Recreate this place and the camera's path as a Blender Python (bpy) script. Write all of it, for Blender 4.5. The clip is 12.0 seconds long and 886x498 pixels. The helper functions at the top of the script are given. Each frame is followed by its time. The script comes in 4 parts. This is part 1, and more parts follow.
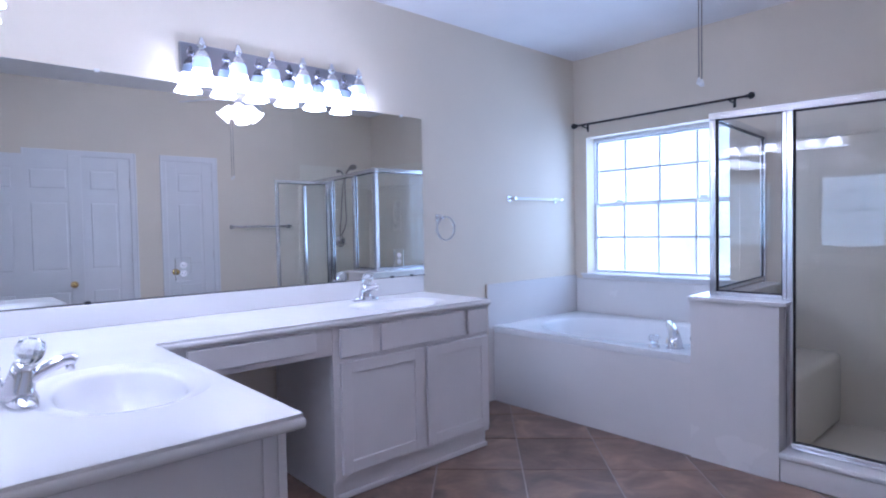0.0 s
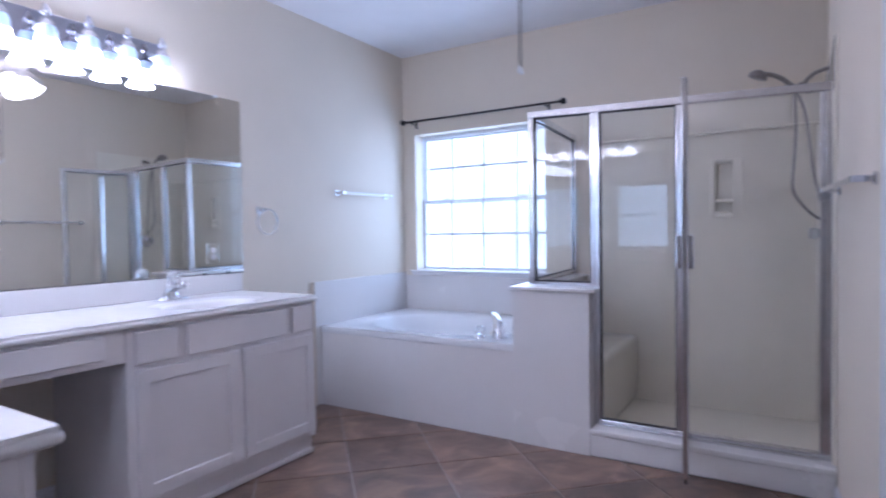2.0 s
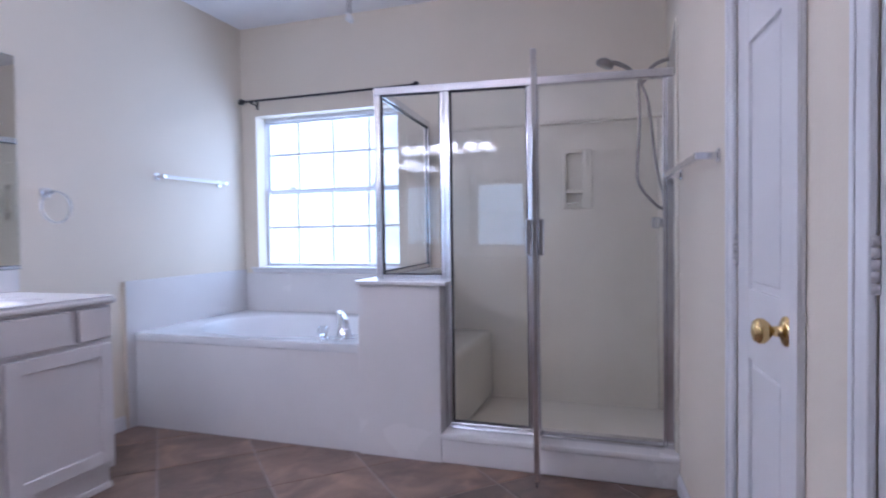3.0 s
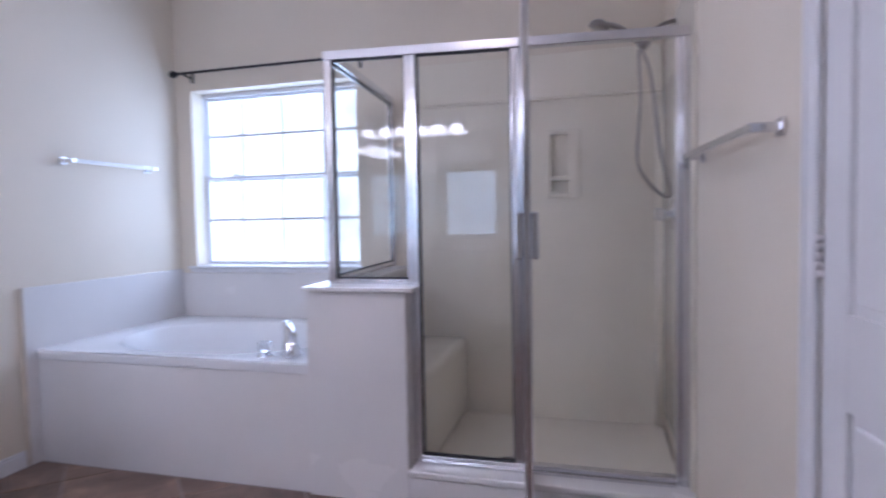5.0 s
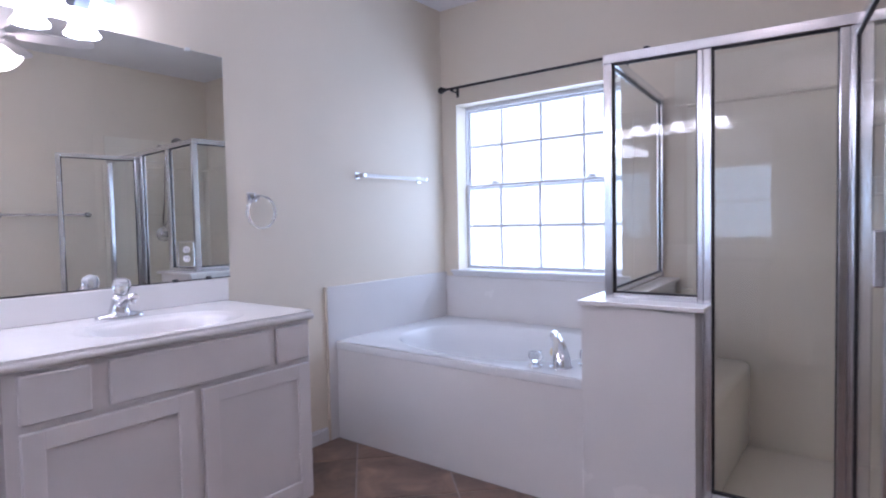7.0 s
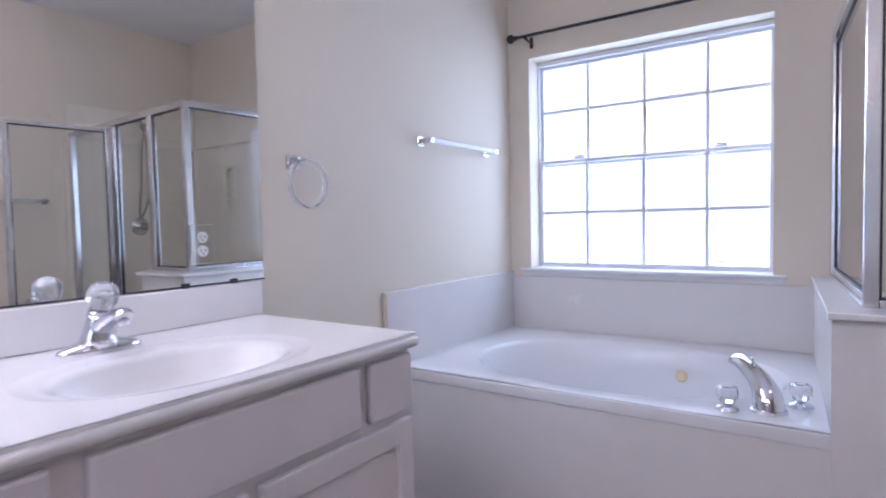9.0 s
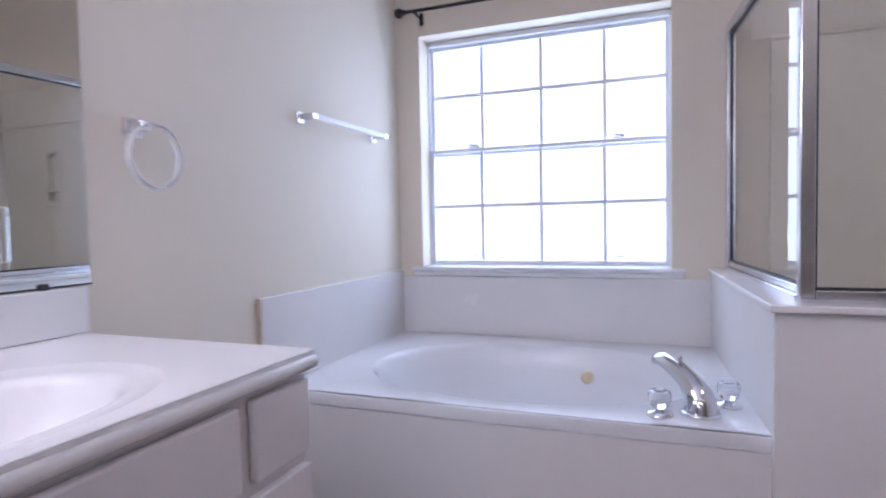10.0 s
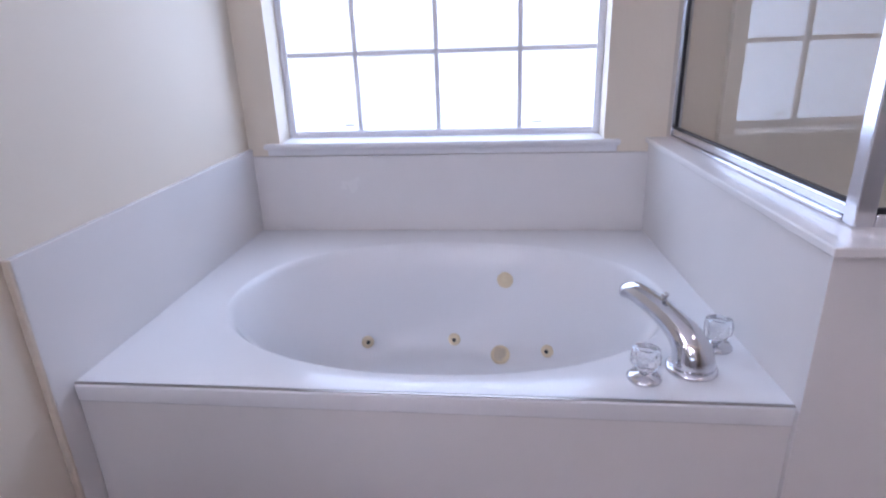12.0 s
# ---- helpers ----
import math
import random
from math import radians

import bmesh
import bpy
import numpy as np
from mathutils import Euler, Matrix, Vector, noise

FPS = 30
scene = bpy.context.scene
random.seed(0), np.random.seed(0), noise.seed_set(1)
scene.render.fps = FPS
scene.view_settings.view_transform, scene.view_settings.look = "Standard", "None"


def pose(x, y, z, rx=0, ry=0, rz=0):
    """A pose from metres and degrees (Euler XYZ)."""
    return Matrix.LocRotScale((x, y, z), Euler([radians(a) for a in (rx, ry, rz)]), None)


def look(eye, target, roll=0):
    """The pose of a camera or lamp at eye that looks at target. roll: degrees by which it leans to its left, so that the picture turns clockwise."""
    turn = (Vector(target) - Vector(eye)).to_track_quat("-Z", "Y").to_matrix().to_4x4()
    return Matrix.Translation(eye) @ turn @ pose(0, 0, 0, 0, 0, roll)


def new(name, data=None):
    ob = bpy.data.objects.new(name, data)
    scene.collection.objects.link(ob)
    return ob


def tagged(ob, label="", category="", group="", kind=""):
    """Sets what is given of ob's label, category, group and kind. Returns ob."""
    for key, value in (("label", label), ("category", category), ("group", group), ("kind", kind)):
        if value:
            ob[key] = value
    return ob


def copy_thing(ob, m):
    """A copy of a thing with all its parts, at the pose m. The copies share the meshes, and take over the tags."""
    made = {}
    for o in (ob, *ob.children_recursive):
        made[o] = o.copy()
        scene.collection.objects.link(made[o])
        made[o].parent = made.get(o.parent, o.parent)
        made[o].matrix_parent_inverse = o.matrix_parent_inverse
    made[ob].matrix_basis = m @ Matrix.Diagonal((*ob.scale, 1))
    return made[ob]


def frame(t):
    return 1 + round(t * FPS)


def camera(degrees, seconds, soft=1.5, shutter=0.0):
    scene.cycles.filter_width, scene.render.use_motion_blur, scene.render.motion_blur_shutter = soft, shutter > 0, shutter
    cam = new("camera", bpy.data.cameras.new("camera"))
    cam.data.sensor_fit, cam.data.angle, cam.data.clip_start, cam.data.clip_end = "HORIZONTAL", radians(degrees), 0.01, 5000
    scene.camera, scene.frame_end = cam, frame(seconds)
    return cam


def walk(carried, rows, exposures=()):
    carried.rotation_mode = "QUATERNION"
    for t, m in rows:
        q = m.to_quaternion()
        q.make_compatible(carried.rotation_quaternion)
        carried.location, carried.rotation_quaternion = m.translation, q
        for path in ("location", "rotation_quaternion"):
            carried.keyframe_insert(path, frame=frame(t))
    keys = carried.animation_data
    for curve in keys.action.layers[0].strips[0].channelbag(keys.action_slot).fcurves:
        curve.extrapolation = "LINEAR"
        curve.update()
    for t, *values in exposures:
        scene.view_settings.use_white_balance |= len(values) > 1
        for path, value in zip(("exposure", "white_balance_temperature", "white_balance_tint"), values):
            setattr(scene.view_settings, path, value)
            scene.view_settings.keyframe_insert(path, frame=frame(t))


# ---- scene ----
cam = camera(75.3, 12.0, soft=2.0, shutter=0.5)
PATH = [
    (0, (0.28, 0.093, 1.297), (1.612, 1.583, 1.231), -1.1),
    (0.5, (0.279, 0.1, 1.295), (1.637, 1.567, 1.237), -1.0),
    (1, (0.291, 0.093, 1.284), (1.719, 1.492, 1.227), -0.8),
    (1.5, (0.316, 0.101, 1.28), (1.857, 1.374, 1.218), -0.8),
    (2, (0.396, 0.154, 1.219), (2.098, 1.203, 1.163), -0.9),
    (2.5, (0.499, 0.171, 1.178), (2.336, 0.96, 1.124), -0.7),
    (3, (0.74, 0.183, 1.145), (2.635, 0.818, 1.09), -0.8),
    (3.2, (0.84, 0.192, 1.133), (2.758, 0.756, 1.082), -0.9),
    (4.8, (1.188, 0.317, 1.17), (3.143, 0.73, 1.073), -1.0),
    (5, (1.224, 0.338, 1.174), (3.15, 0.866, 1.076), -1.1),
    (5.5, (1.2, 0.393, 1.204), (3.027, 1.202, 1.106), -1.2),
    (6, (1.194, 0.433, 1.232), (2.914, 1.449, 1.133), -1.2),
    (6.5, (1.186, 0.482, 1.239), (2.817, 1.635, 1.14), -1.1),
    (7, (1.19, 0.567, 1.233), (2.78, 1.778, 1.144), -1.2),
    (7.5, (1.194, 0.784, 1.256), (2.775, 2.004, 1.155), -1.0),
    (7.7, (1.203, 0.897, 1.26), (2.78, 2.123, 1.155), -0.9),
    (9.3, (1.642, 1.642, 1.156), (3.349, 2.68, 1.072), -1.4),
    (9.5, (1.676, 1.69, 1.156), (3.435, 2.637, 1.068), -1.3),
    (10, (1.806, 1.808, 1.123), (3.671, 2.524, 1.033), -1.2),
    (10.5, (1.978, 1.903, 1.104), (3.901, 2.444, 1.01), -1.1),
    (11, (2.162, 1.978, 1.132), (4.109, 2.376, 0.9), -1.3),
    (11.5, (2.328, 2.045, 1.199), (4.247, 2.362, 0.732), -1.7),
    (12, (2.437, 2.109, 1.262), (4.299, 2.33, 0.564), -2.1),
]
EXPOSURE = [(0, 0.10, 4980, 24), (1.5, 0.14, 5130, 25), (3, 0.16, 5350, 26), (5, 0.13, 5550, 27), (7.5, 0.10, 5700, 27), (9.5, 0.05, 5800, 28), (12, -0.04, 5900, 30)]
walk(cam, [(t, look(eye, target, roll)) for t, eye, target, roll in PATH], EXPOSURE)

# ---- world and lights ----
world = bpy.data.worlds.new("world")
scene.world = world
world.use_nodes = True
sky = world.node_tree.nodes.new("ShaderNodeTexSky")
sky.sky_type, sky.sun_disc = "NISHITA", False
sky.sun_elevation, sky.sun_rotation = radians(48), radians(200)
world.node_tree.nodes["Background"].inputs["Strength"].default_value = 0.12
world.node_tree.links.new(sky.outputs[0], world.node_tree.nodes["Background"].inputs["Color"])

WINDOW_POWER, WINDOW_COLOUR = 17.5, (0.58, 0.79, 1.0)
VANITY_GLOW, FAN_GLOW = 24.0, 7.0
daylight = bpy.data.lights.new("daylight", "AREA")
daylight.shape, daylight.size, daylight.size_y = "RECTANGLE", 1.30, 1.30
daylight.energy, daylight.color = WINDOW_POWER, WINDOW_COLOUR
lamp = new("daylight", daylight)
lamp.matrix_world = look((4.76, 2.35, 1.48), (3.0, 2.35, 1.44))

# ---- plan ----
XE, YN, YS, XW, ZC = 4.51, 3.08, -0.44, 0.315, 2.74
TUB_X = 3.42
DECK = 0.567
CTR = 0.886
# the south wall runs slightly out of square; its own x axis lies along it, y into the room
SOUTH = pose(3.45, 0.005, 0, 0, 0, 5.6)


# ---- materials ----
def material(name, colour, rough=0.5, metal=0.0, vary=0.06, scale=6.0, bump=0.0, bump_scale=200.0, spec=0.5, coat=0.0):
    m = bpy.data.materials.new(name)
    m.use_nodes = True
    nt = m.node_tree
    b = nt.nodes["Principled BSDF"]
    b.inputs["Roughness"].default_value = rough
    b.inputs["Metallic"].default_value = metal
    b.inputs["Specular IOR Level"].default_value = spec
    b.inputs["Coat Weight"].default_value = coat
    co = nt.nodes.new("ShaderNodeTexCoord")
    n1 = nt.nodes.new("ShaderNodeTexNoise")
    n1.inputs["Scale"].default_value, n1.inputs["Detail"].default_value = scale, 6
    nt.links.new(co.outputs["Object"], n1.inputs["Vector"])
    ramp = nt.nodes.new("ShaderNodeValToRGB")
    ramp.color_ramp.elements[0].position, ramp.color_ramp.elements[1].position = 0.3, 0.7
    ramp.color_ramp.elements[0].color = (*[c * (1 - vary) for c in colour], 1)
    ramp.color_ramp.elements[1].color = (*[min(1, c * (1 + vary * 0.6)) for c in colour], 1)
    nt.links.new(n1.outputs["Fac"], ramp.inputs["Fac"])
    nt.links.new(ramp.outputs["Color"], b.inputs["Base Color"])
    rr = nt.nodes.new("ShaderNodeMapRange")
    rr.inputs["To Min"].default_value, rr.inputs["To Max"].default_value = max(0.0, rough * 0.85), min(1.0, rough * 1.15)
    nt.links.new(n1.outputs["Fac"], rr.inputs["Value"])
    nt.links.new(rr.outputs["Result"], b.inputs["Roughness"])
    if bump:
        n2 = nt.nodes.new("ShaderNodeTexNoise")
        n2.inputs["Scale"].default_value, n2.inputs["Detail"].default_value = bump_scale, 3
        nt.links.new(co.outputs["Object"], n2.inputs["Vector"])
        bp = nt.nodes.new("ShaderNodeBump")
        bp.inputs["Strength"].default_value, bp.inputs["Distance"].default_value = bump, 0.002
        nt.links.new(n2.outputs["Fac"], bp.inputs["Height"])
        nt.links.new(bp.outputs["Normal"], b.inputs["Normal"])
    return m


def glass_material(name, colour=(1, 1, 1), rough=0.0, ior=1.45, clear=1.0):
    m = bpy.data.materials.new(name)
    m.use_nodes = True
    b = m.node_tree.nodes["Principled BSDF"]
    b.inputs["Base Color"].default_value = (*colour, 1)
    b.inputs["Roughness"].default_value = rough
    b.inputs["IOR"].default_value = ior
    b.inputs["Transmission Weight"].default_value = clear
    return m


def sheet_glass(name, colour, gloss):
    """Thin clear glass: it lets light straight through and mirrors by Fresnel."""
    m = bpy.data.materials.new(name)
    m.use_nodes = True
    nt = m.node_tree
    out = nt.nodes["Material Output"]
    nt.nodes.remove(nt.nodes["Principled BSDF"])
    clear = nt.nodes.new("ShaderNodeBsdfTransparent")
    clear.inputs["Color"].default_value = (*colour, 1)
    shine = nt.nodes.new("ShaderNodeBsdfGlossy")
    shine.inputs["Roughness"].default_value = 0.01
    facing = nt.nodes.new("ShaderNodeLayerWeight")
    facing.inputs["Blend"].default_value = 0.5
    steep = nt.nodes.new("ShaderNodeMath")
    steep.operation = "POWER"
    steep.inputs[1].default_value = 5.0
    amount = nt.nodes.new("ShaderNodeMapRange")
    amount.inputs["To Min"].default_value, amount.inputs["To Max"].default_value = gloss, 0.95
    mix = nt.nodes.new("ShaderNodeMixShader")
    nt.links.new(facing.outputs["Facing"], steep.inputs[0])
    nt.links.new(steep.outputs[0], amount.inputs["Value"])
    nt.links.new(amount.outputs[0], mix.inputs[0])
    nt.links.new(clear.outputs[0], mix.inputs[1])
    nt.links.new(shine.outputs[0], mix.inputs[2])
    nt.links.new(mix.outputs[0], out.inputs["Surface"])
    return m


def glowing(name, colour, strength, base=(0.9, 0.9, 0.9)):
    m = bpy.data.materials.new(name)
    m.use_nodes = True
    b = m.node_tree.nodes["Principled BSDF"]
    b.inputs["Base Color"].default_value = (*base, 1)
    b.inputs["Roughness"].default_value = 0.35
    b.inputs["Emission Color"].default_value = (*colour, 1)
    b.inputs["Emission Strength"].default_value = strength
    return m


def tile_material():
    m = bpy.data.materials.new("slate_tile")
    m.use_nodes = True
    nt = m.node_tree
    b = nt.nodes["Principled BSDF"]
    co = nt.nodes.new("ShaderNodeTexCoord")
    info = nt.nodes.new("ShaderNodeObjectInfo")
    shift = nt.nodes.new("ShaderNodeVectorMath")
    shift.operation = "MULTIPLY_ADD"
    shift.inputs[1].default_value = (1, 1, 1)
    many = nt.nodes.new("ShaderNodeVectorMath")
    many.operation = "SCALE"
    many.inputs["Scale"].default_value = 37.0
    nt.links.new(info.outputs["Random"], many.inputs[0])
    nt.links.new(co.outputs["Object"], shift.inputs[0])
    nt.links.new(many.outputs[0], shift.inputs[2])
    n1 = nt.nodes.new("ShaderNodeTexNoise")
    n1.inputs["Scale"].default_value, n1.inputs["Detail"].default_value, n1.inputs["Distortion"].default_value = 4.5, 8, 0.7
    nt.links.new(shift.outputs[0], n1.inputs["Vector"])
    ramp = nt.nodes.new("ShaderNodeValToRGB")
    e = ramp.color_ramp.elements
    e[0].position, e[0].color = 0.28, (0.10, 0.062, 0.048, 1)
    e[1].position, e[1].color = 0.70, (0.33, 0.205, 0.135, 1)
    mid = ramp.color_ramp.elements.new(0.5)
    mid.color = (0.19, 0.120, 0.090, 1)
    nt.links.new(n1.outputs["Fac"], ramp.inputs["Fac"])
    hsv = nt.nodes.new("ShaderNodeHueSaturation")
    val = nt.nodes.new("ShaderNodeMapRange")
    val.inputs["To Min"].default_value, val.inputs["To Max"].default_value = 0.8, 1.25
    nt.links.new(info.outputs["Random"], val.inputs["Value"])
    nt.links.new(val.outputs[0], hsv.inputs["Value"])
    nt.links.new(ramp.outputs[0], hsv.inputs["Color"])
    nt.links.new(hsv.outputs[0], b.inputs["Base Color"])
    b.inputs["Roughness"].default_value = 0.33
    n2 = nt.nodes.new("ShaderNodeTexNoise")
    n2.inputs["Scale"].default_value, n2.inputs["Detail"].default_value = 28, 6
    nt.links.new(shift.outputs[0], n2.inputs["Vector"])
    bp = nt.nodes.new("ShaderNodeBump")
    bp.inputs["Strength"].default_value, bp.inputs["Distance"].default_value = 0.35, 0.004
    nt.links.new(n2.outputs["Fac"], bp.inputs["Height"])
    nt.links.new(bp.outputs[0], b.inputs["Normal"])
    return m


PAINT = material("wall_paint", (0.77, 0.69, 0.575), 0.75, vary=0.025, scale=2.0, bump=0.25, bump_scale=90)
CEILING = material("ceiling_paint", (0.88, 0.87, 0.88), 0.9, vary=0.03, scale=3, bump=0.4, bump_scale=60)
TRIM = material("trim_paint", (0.79, 0.78, 0.79), 0.38, vary=0.03, scale=4, bump=0.06, bump_scale=60)
CABINET = material("cabinet_paint", (0.80, 0.765, 0.76), 0.36, vary=0.04, scale=3, bump=0.08, bump_scale=40)
MARBLE = material("cultured_marble", (0.81, 0.785, 0.77), 0.25, vary=0.02, scale=3, coat=0.08)
SPLASH = material("splash_panel", (0.76, 0.735, 0.72), 0.26, vary=0.03, scale=2.5)
ACRYLIC = material("tub_acrylic", (0.79, 0.79, 0.80), 0.2, vary=0.015, scale=3, coat=0.1)
SURROUND = material("shower_fibreglass", (0.83, 0.775, 0.665), 0.10, vary=0.03, scale=3, spec=0.15)
CHROME = material("chrome", (0.70, 0.70, 0.73), 0.11, 1.0, vary=0.03)
ALUMINIUM = material("bright_aluminium", (0.74, 0.74, 0.77), 0.19, 1.0, vary=0.05, scale=12)
PLATE = material("dark_chrome", (0.42, 0.42, 0.47), 0.10, 1.0, vary=0.05)
NICKEL = material("brushed_nickel", (0.33, 0.30, 0.28), 0.3, 1.0, vary=0.08)
BRASS = material("polished_brass", (0.80, 0.58, 0.26), 0.14, 1.0, vary=0.06)
BLACK = material("black_iron", (0.015, 0.014, 0.016), 0.45, vary=0.2)
GASKET = material("dark_gasket", (0.025, 0.024, 0.026), 0.5, vary=0.1)
MIRROR = material("mirror_silver", (0.85, 0.87, 0.86), 0.0, 1.0, vary=0.0)
GROUT = material("grout", (0.36, 0.31, 0.28), 0.85, vary=0.12, scale=14, bump=0.3, bump_scale=120)
EDGE_BEIGE = material("beige_edge", (0.66, 0.57, 0.46), 0.6, vary=0.12, scale=20, bump=0.2)
CREAM = material("aged_cream_plastic", (0.72, 0.60, 0.40), 0.4, vary=0.08, scale=30)
WHITE_PLASTIC = material("white_plastic", (0.82, 0.82, 0.82), 0.35, vary=0.02)
VINYL = material("window_vinyl", (0.82, 0.82, 0.85), 0.4, vary=0.03)
HINGE = material("painted_hinge", (0.66, 0.62, 0.62), 0.4, vary=0.06, scale=40)
LUCITE = glass_material("lucite", (0.95, 0.97, 1.0), 0.06, 1.47, 0.86)
PANE = sheet_glass("window_glass", (0.97, 0.98, 0.98), 0.04)
SHOWER_GLASS = sheet_glass("shower_glass", (0.95, 0.96, 0.955), 0.06)
SHADE = glowing("lit_frosted_shade", (0.95, 0.965, 1.0), VANITY_GLOW)
SHADE_WARM = glowing("lit_alabaster_shade", (1.0, 0.86, 0.80), FAN_GLOW)
SHADE_NECK = glowing("lit_shade_neck", (0.60, 0.80, 1.0), 0.35, (0.6, 0.72, 0.8))
FAN_WHITE = material("fan_white", (0.74, 0.71, 0.71), 0.4, vary=0.03)
TILE = tile_material()
HAZE = glowing("hazy_daylight", (0.78, 0.92, 1.0), 1.9, (0.1, 0.1, 0.1))
haze_noise = HAZE.node_tree.nodes.new("ShaderNodeTexNoise")
haze_noise.inputs["Scale"].default_value, haze_noise.inputs["Detail"].default_value = 1.6, 4
haze_ramp = HAZE.node_tree.nodes.new("ShaderNodeValToRGB")
haze_ramp.color_ramp.elements[0].position, haze_ramp.color_ramp.elements[0].color = 0.30, (0.56, 0.64, 0.68, 1)
haze_ramp.color_ramp.elements[1].position, haze_ramp.color_ramp.elements[1].color = 0.46, (0.80, 0.93, 1.0, 1)
haze_place = HAZE.node_tree.nodes.new("ShaderNodeTexCoord")
HAZE.node_tree.links.new(haze_place.outputs["Object"], haze_noise.inputs["Vector"])
HAZE.node_tree.links.new(haze_noise.outputs["Fac"], haze_ramp.inputs["Fac"])
HAZE.node_tree.links.new(haze_ramp.outputs["Color"], HAZE.node_tree.nodes["Principled BSDF"].inputs["Emission Color"])


# ---- mesh helpers ----
def part(name, bm, mat, parent=None, label=""):
    me = bpy.data.meshes.new(name)
    bmesh.ops.recalc_face_normals(bm, faces=bm.faces)
    bm.to_mesh(me)
    bm.free()
    me.materials.append(mat)
    ob = new(name, me)
    if parent is not None:
        ob.parent = parent
    if label:
        tagged(ob, label)
    return ob


def thing(name, label, category, group="", kind=""):
    return tagged(new(name), label, category, group, kind)


def box(bm, x0, x1, y0, y1, z0, z1, bevel=0.0, seg=2):
    res = bmesh.ops.create_cube(bm, size=1.0)
    vs = res["verts"]
    for v in vs:
        v.co = Vector((x0 + (v.co.x + 0.5) * (x1 - x0), y0 + (v.co.y + 0.5) * (y1 - y0), z0 + (v.co.z + 0.5) * (z1 - z0)))
    if bevel:
        es = list({e for v in vs for e in v.link_edges})
        bmesh.ops.bevel(bm, geom=es, offset=bevel, segments=seg, profile=0.5, affect="EDGES")
    return bm


def one_box(*a, **k):
    return box(bmesh.new(), *a, **k)


def smooth(bm, limit=40):
    for f in bm.faces:
        f.smooth = True
    for e in bm.edges:
        if len(e.link_faces) == 2 and e.calc_face_angle(0) > radians(limit):
            e.smooth = False
    return bm


def lathe(bm, profile, m, n=24, close=True):
    """Turn a list of (radius, height) about z, then place it by m."""
    rings = []
    for r, h in profile:
        rings.append([bm.verts.new(m @ Vector((r * math.cos(2 * math.pi * i / n), r * math.sin(2 * math.pi * i / n), h))) for i in range(n)])
    for a, b in zip(rings, rings[1:]):
        for i in range(n):
            f = bm.faces.new((a[i], a[(i + 1) % n], b[(i + 1) % n], b[i]))
            f.smooth = True
    if close:
        bm.faces.new(rings[0])
        bm.faces.new(list(reversed(rings[-1])))
    return bm


def tube(bm, pts, radius, n=10, flat=1.0, radii=None):
    """A round bar along points; flat squeezes it across its second axis."""
    pts = [Vector(p) for p in pts]
    rings = []
    side = None
    for i, p in enumerate(pts):
        d = (pts[min(i + 1, len(pts) - 1)] - pts[max(i - 1, 0)]).normalized()
        if side is None:
            side = d.cross(Vector((0, 0, 1)) if abs(d.z) < 0.9 else Vector((1, 0, 0))).normalized()
        side = (side - d * side.dot(d)).normalized()
        up = side.cross(d)
        r = radii[i] if radii else radius
        rings.append([bm.verts.new(p + r * (math.cos(2 * math.pi * k / n) * side + flat * math.sin(2 * math.pi * k / n) * up)) for k in range(n)])
    for a, b in zip(rings, rings[1:]):
        for i in range(n):
            f = bm.faces.new((a[i], a[(i + 1) % n], b[(i + 1) % n], b[i]))
            f.smooth = True
    bm.faces.new(rings[0])
    bm.faces.new(list(reversed(rings[-1])))
    return bm


def curve_points(pts, steps=8):
    """A smooth line through points."""
    pts = [Vector(p) for p in pts]
    out = []
    for i in range(len(pts) - 1):
        p0, p1, p2, p3 = pts[max(i - 1, 0)], pts[i], pts[i + 1], pts[min(i + 2, len(pts) - 1)]
        for k in range(steps):
            t = k / steps
            out.append(0.5 * (2 * p1 + (p2 - p0) * t + (2 * p0 - 5 * p1 + 4 * p2 - p3) * t * t + (3 * p1 - p0 - 3 * p2 + p3) * t ** 3))
    return out + [pts[-1]]


def basin(bm, x0, x1, y0, y1, z, cx, cy, rings, n=96, power=2.0):
    """A flat rectangle with an oval bowl sunk in it; rings are (semi x, semi y, height) from the rim inwards."""
    corners = [(x1, y0), (x1, y1), (x0, y1), (x0, y0)]
    side = n // 4
    outer = []
    for c in range(4):
        a, b = corners[c], corners[(c + 1) % 4]
        for i in range(side):
            outer.append((a[0] + (b[0] - a[0]) * i / side, a[1] + (b[1] - a[1]) * i / side))
    ang = [math.atan2((y - cy) / rings[0][1], (x - cx) / rings[0][0]) for x, y in outer]
    loops = [[bm.verts.new((x, y, z)) for x, y in outer]]
    for sx, sy, h in rings:
        loops.append([bm.verts.new((cx + sx * math.copysign(abs(math.cos(a)) ** (2 / power), math.cos(a)),
                                    cy + sy * math.copysign(abs(math.sin(a)) ** (2 / power), math.sin(a)), h)) for a in ang])
    for k, (a, b) in enumerate(zip(loops, loops[1:])):
        for i in range(n):
            f = bm.faces.new((a[i], a[(i + 1) % n], b[(i + 1) % n], b[i]))
            f.smooth = k > 0
    bm.faces.new(loops[-1])
    return bm


def quad(bm, pts):
    return bm.faces.new([bm.verts.new(p) for p in pts])


def sheet(x, y0, y1, z0, z1):
    """One face of clear glass across x; the frame round it gives the thickness."""
    bm = bmesh.new()
    quad(bm, [(x, y0, z0), (x, y1, z0), (x, y1, z1), (x, y0, z1)])
    return bm


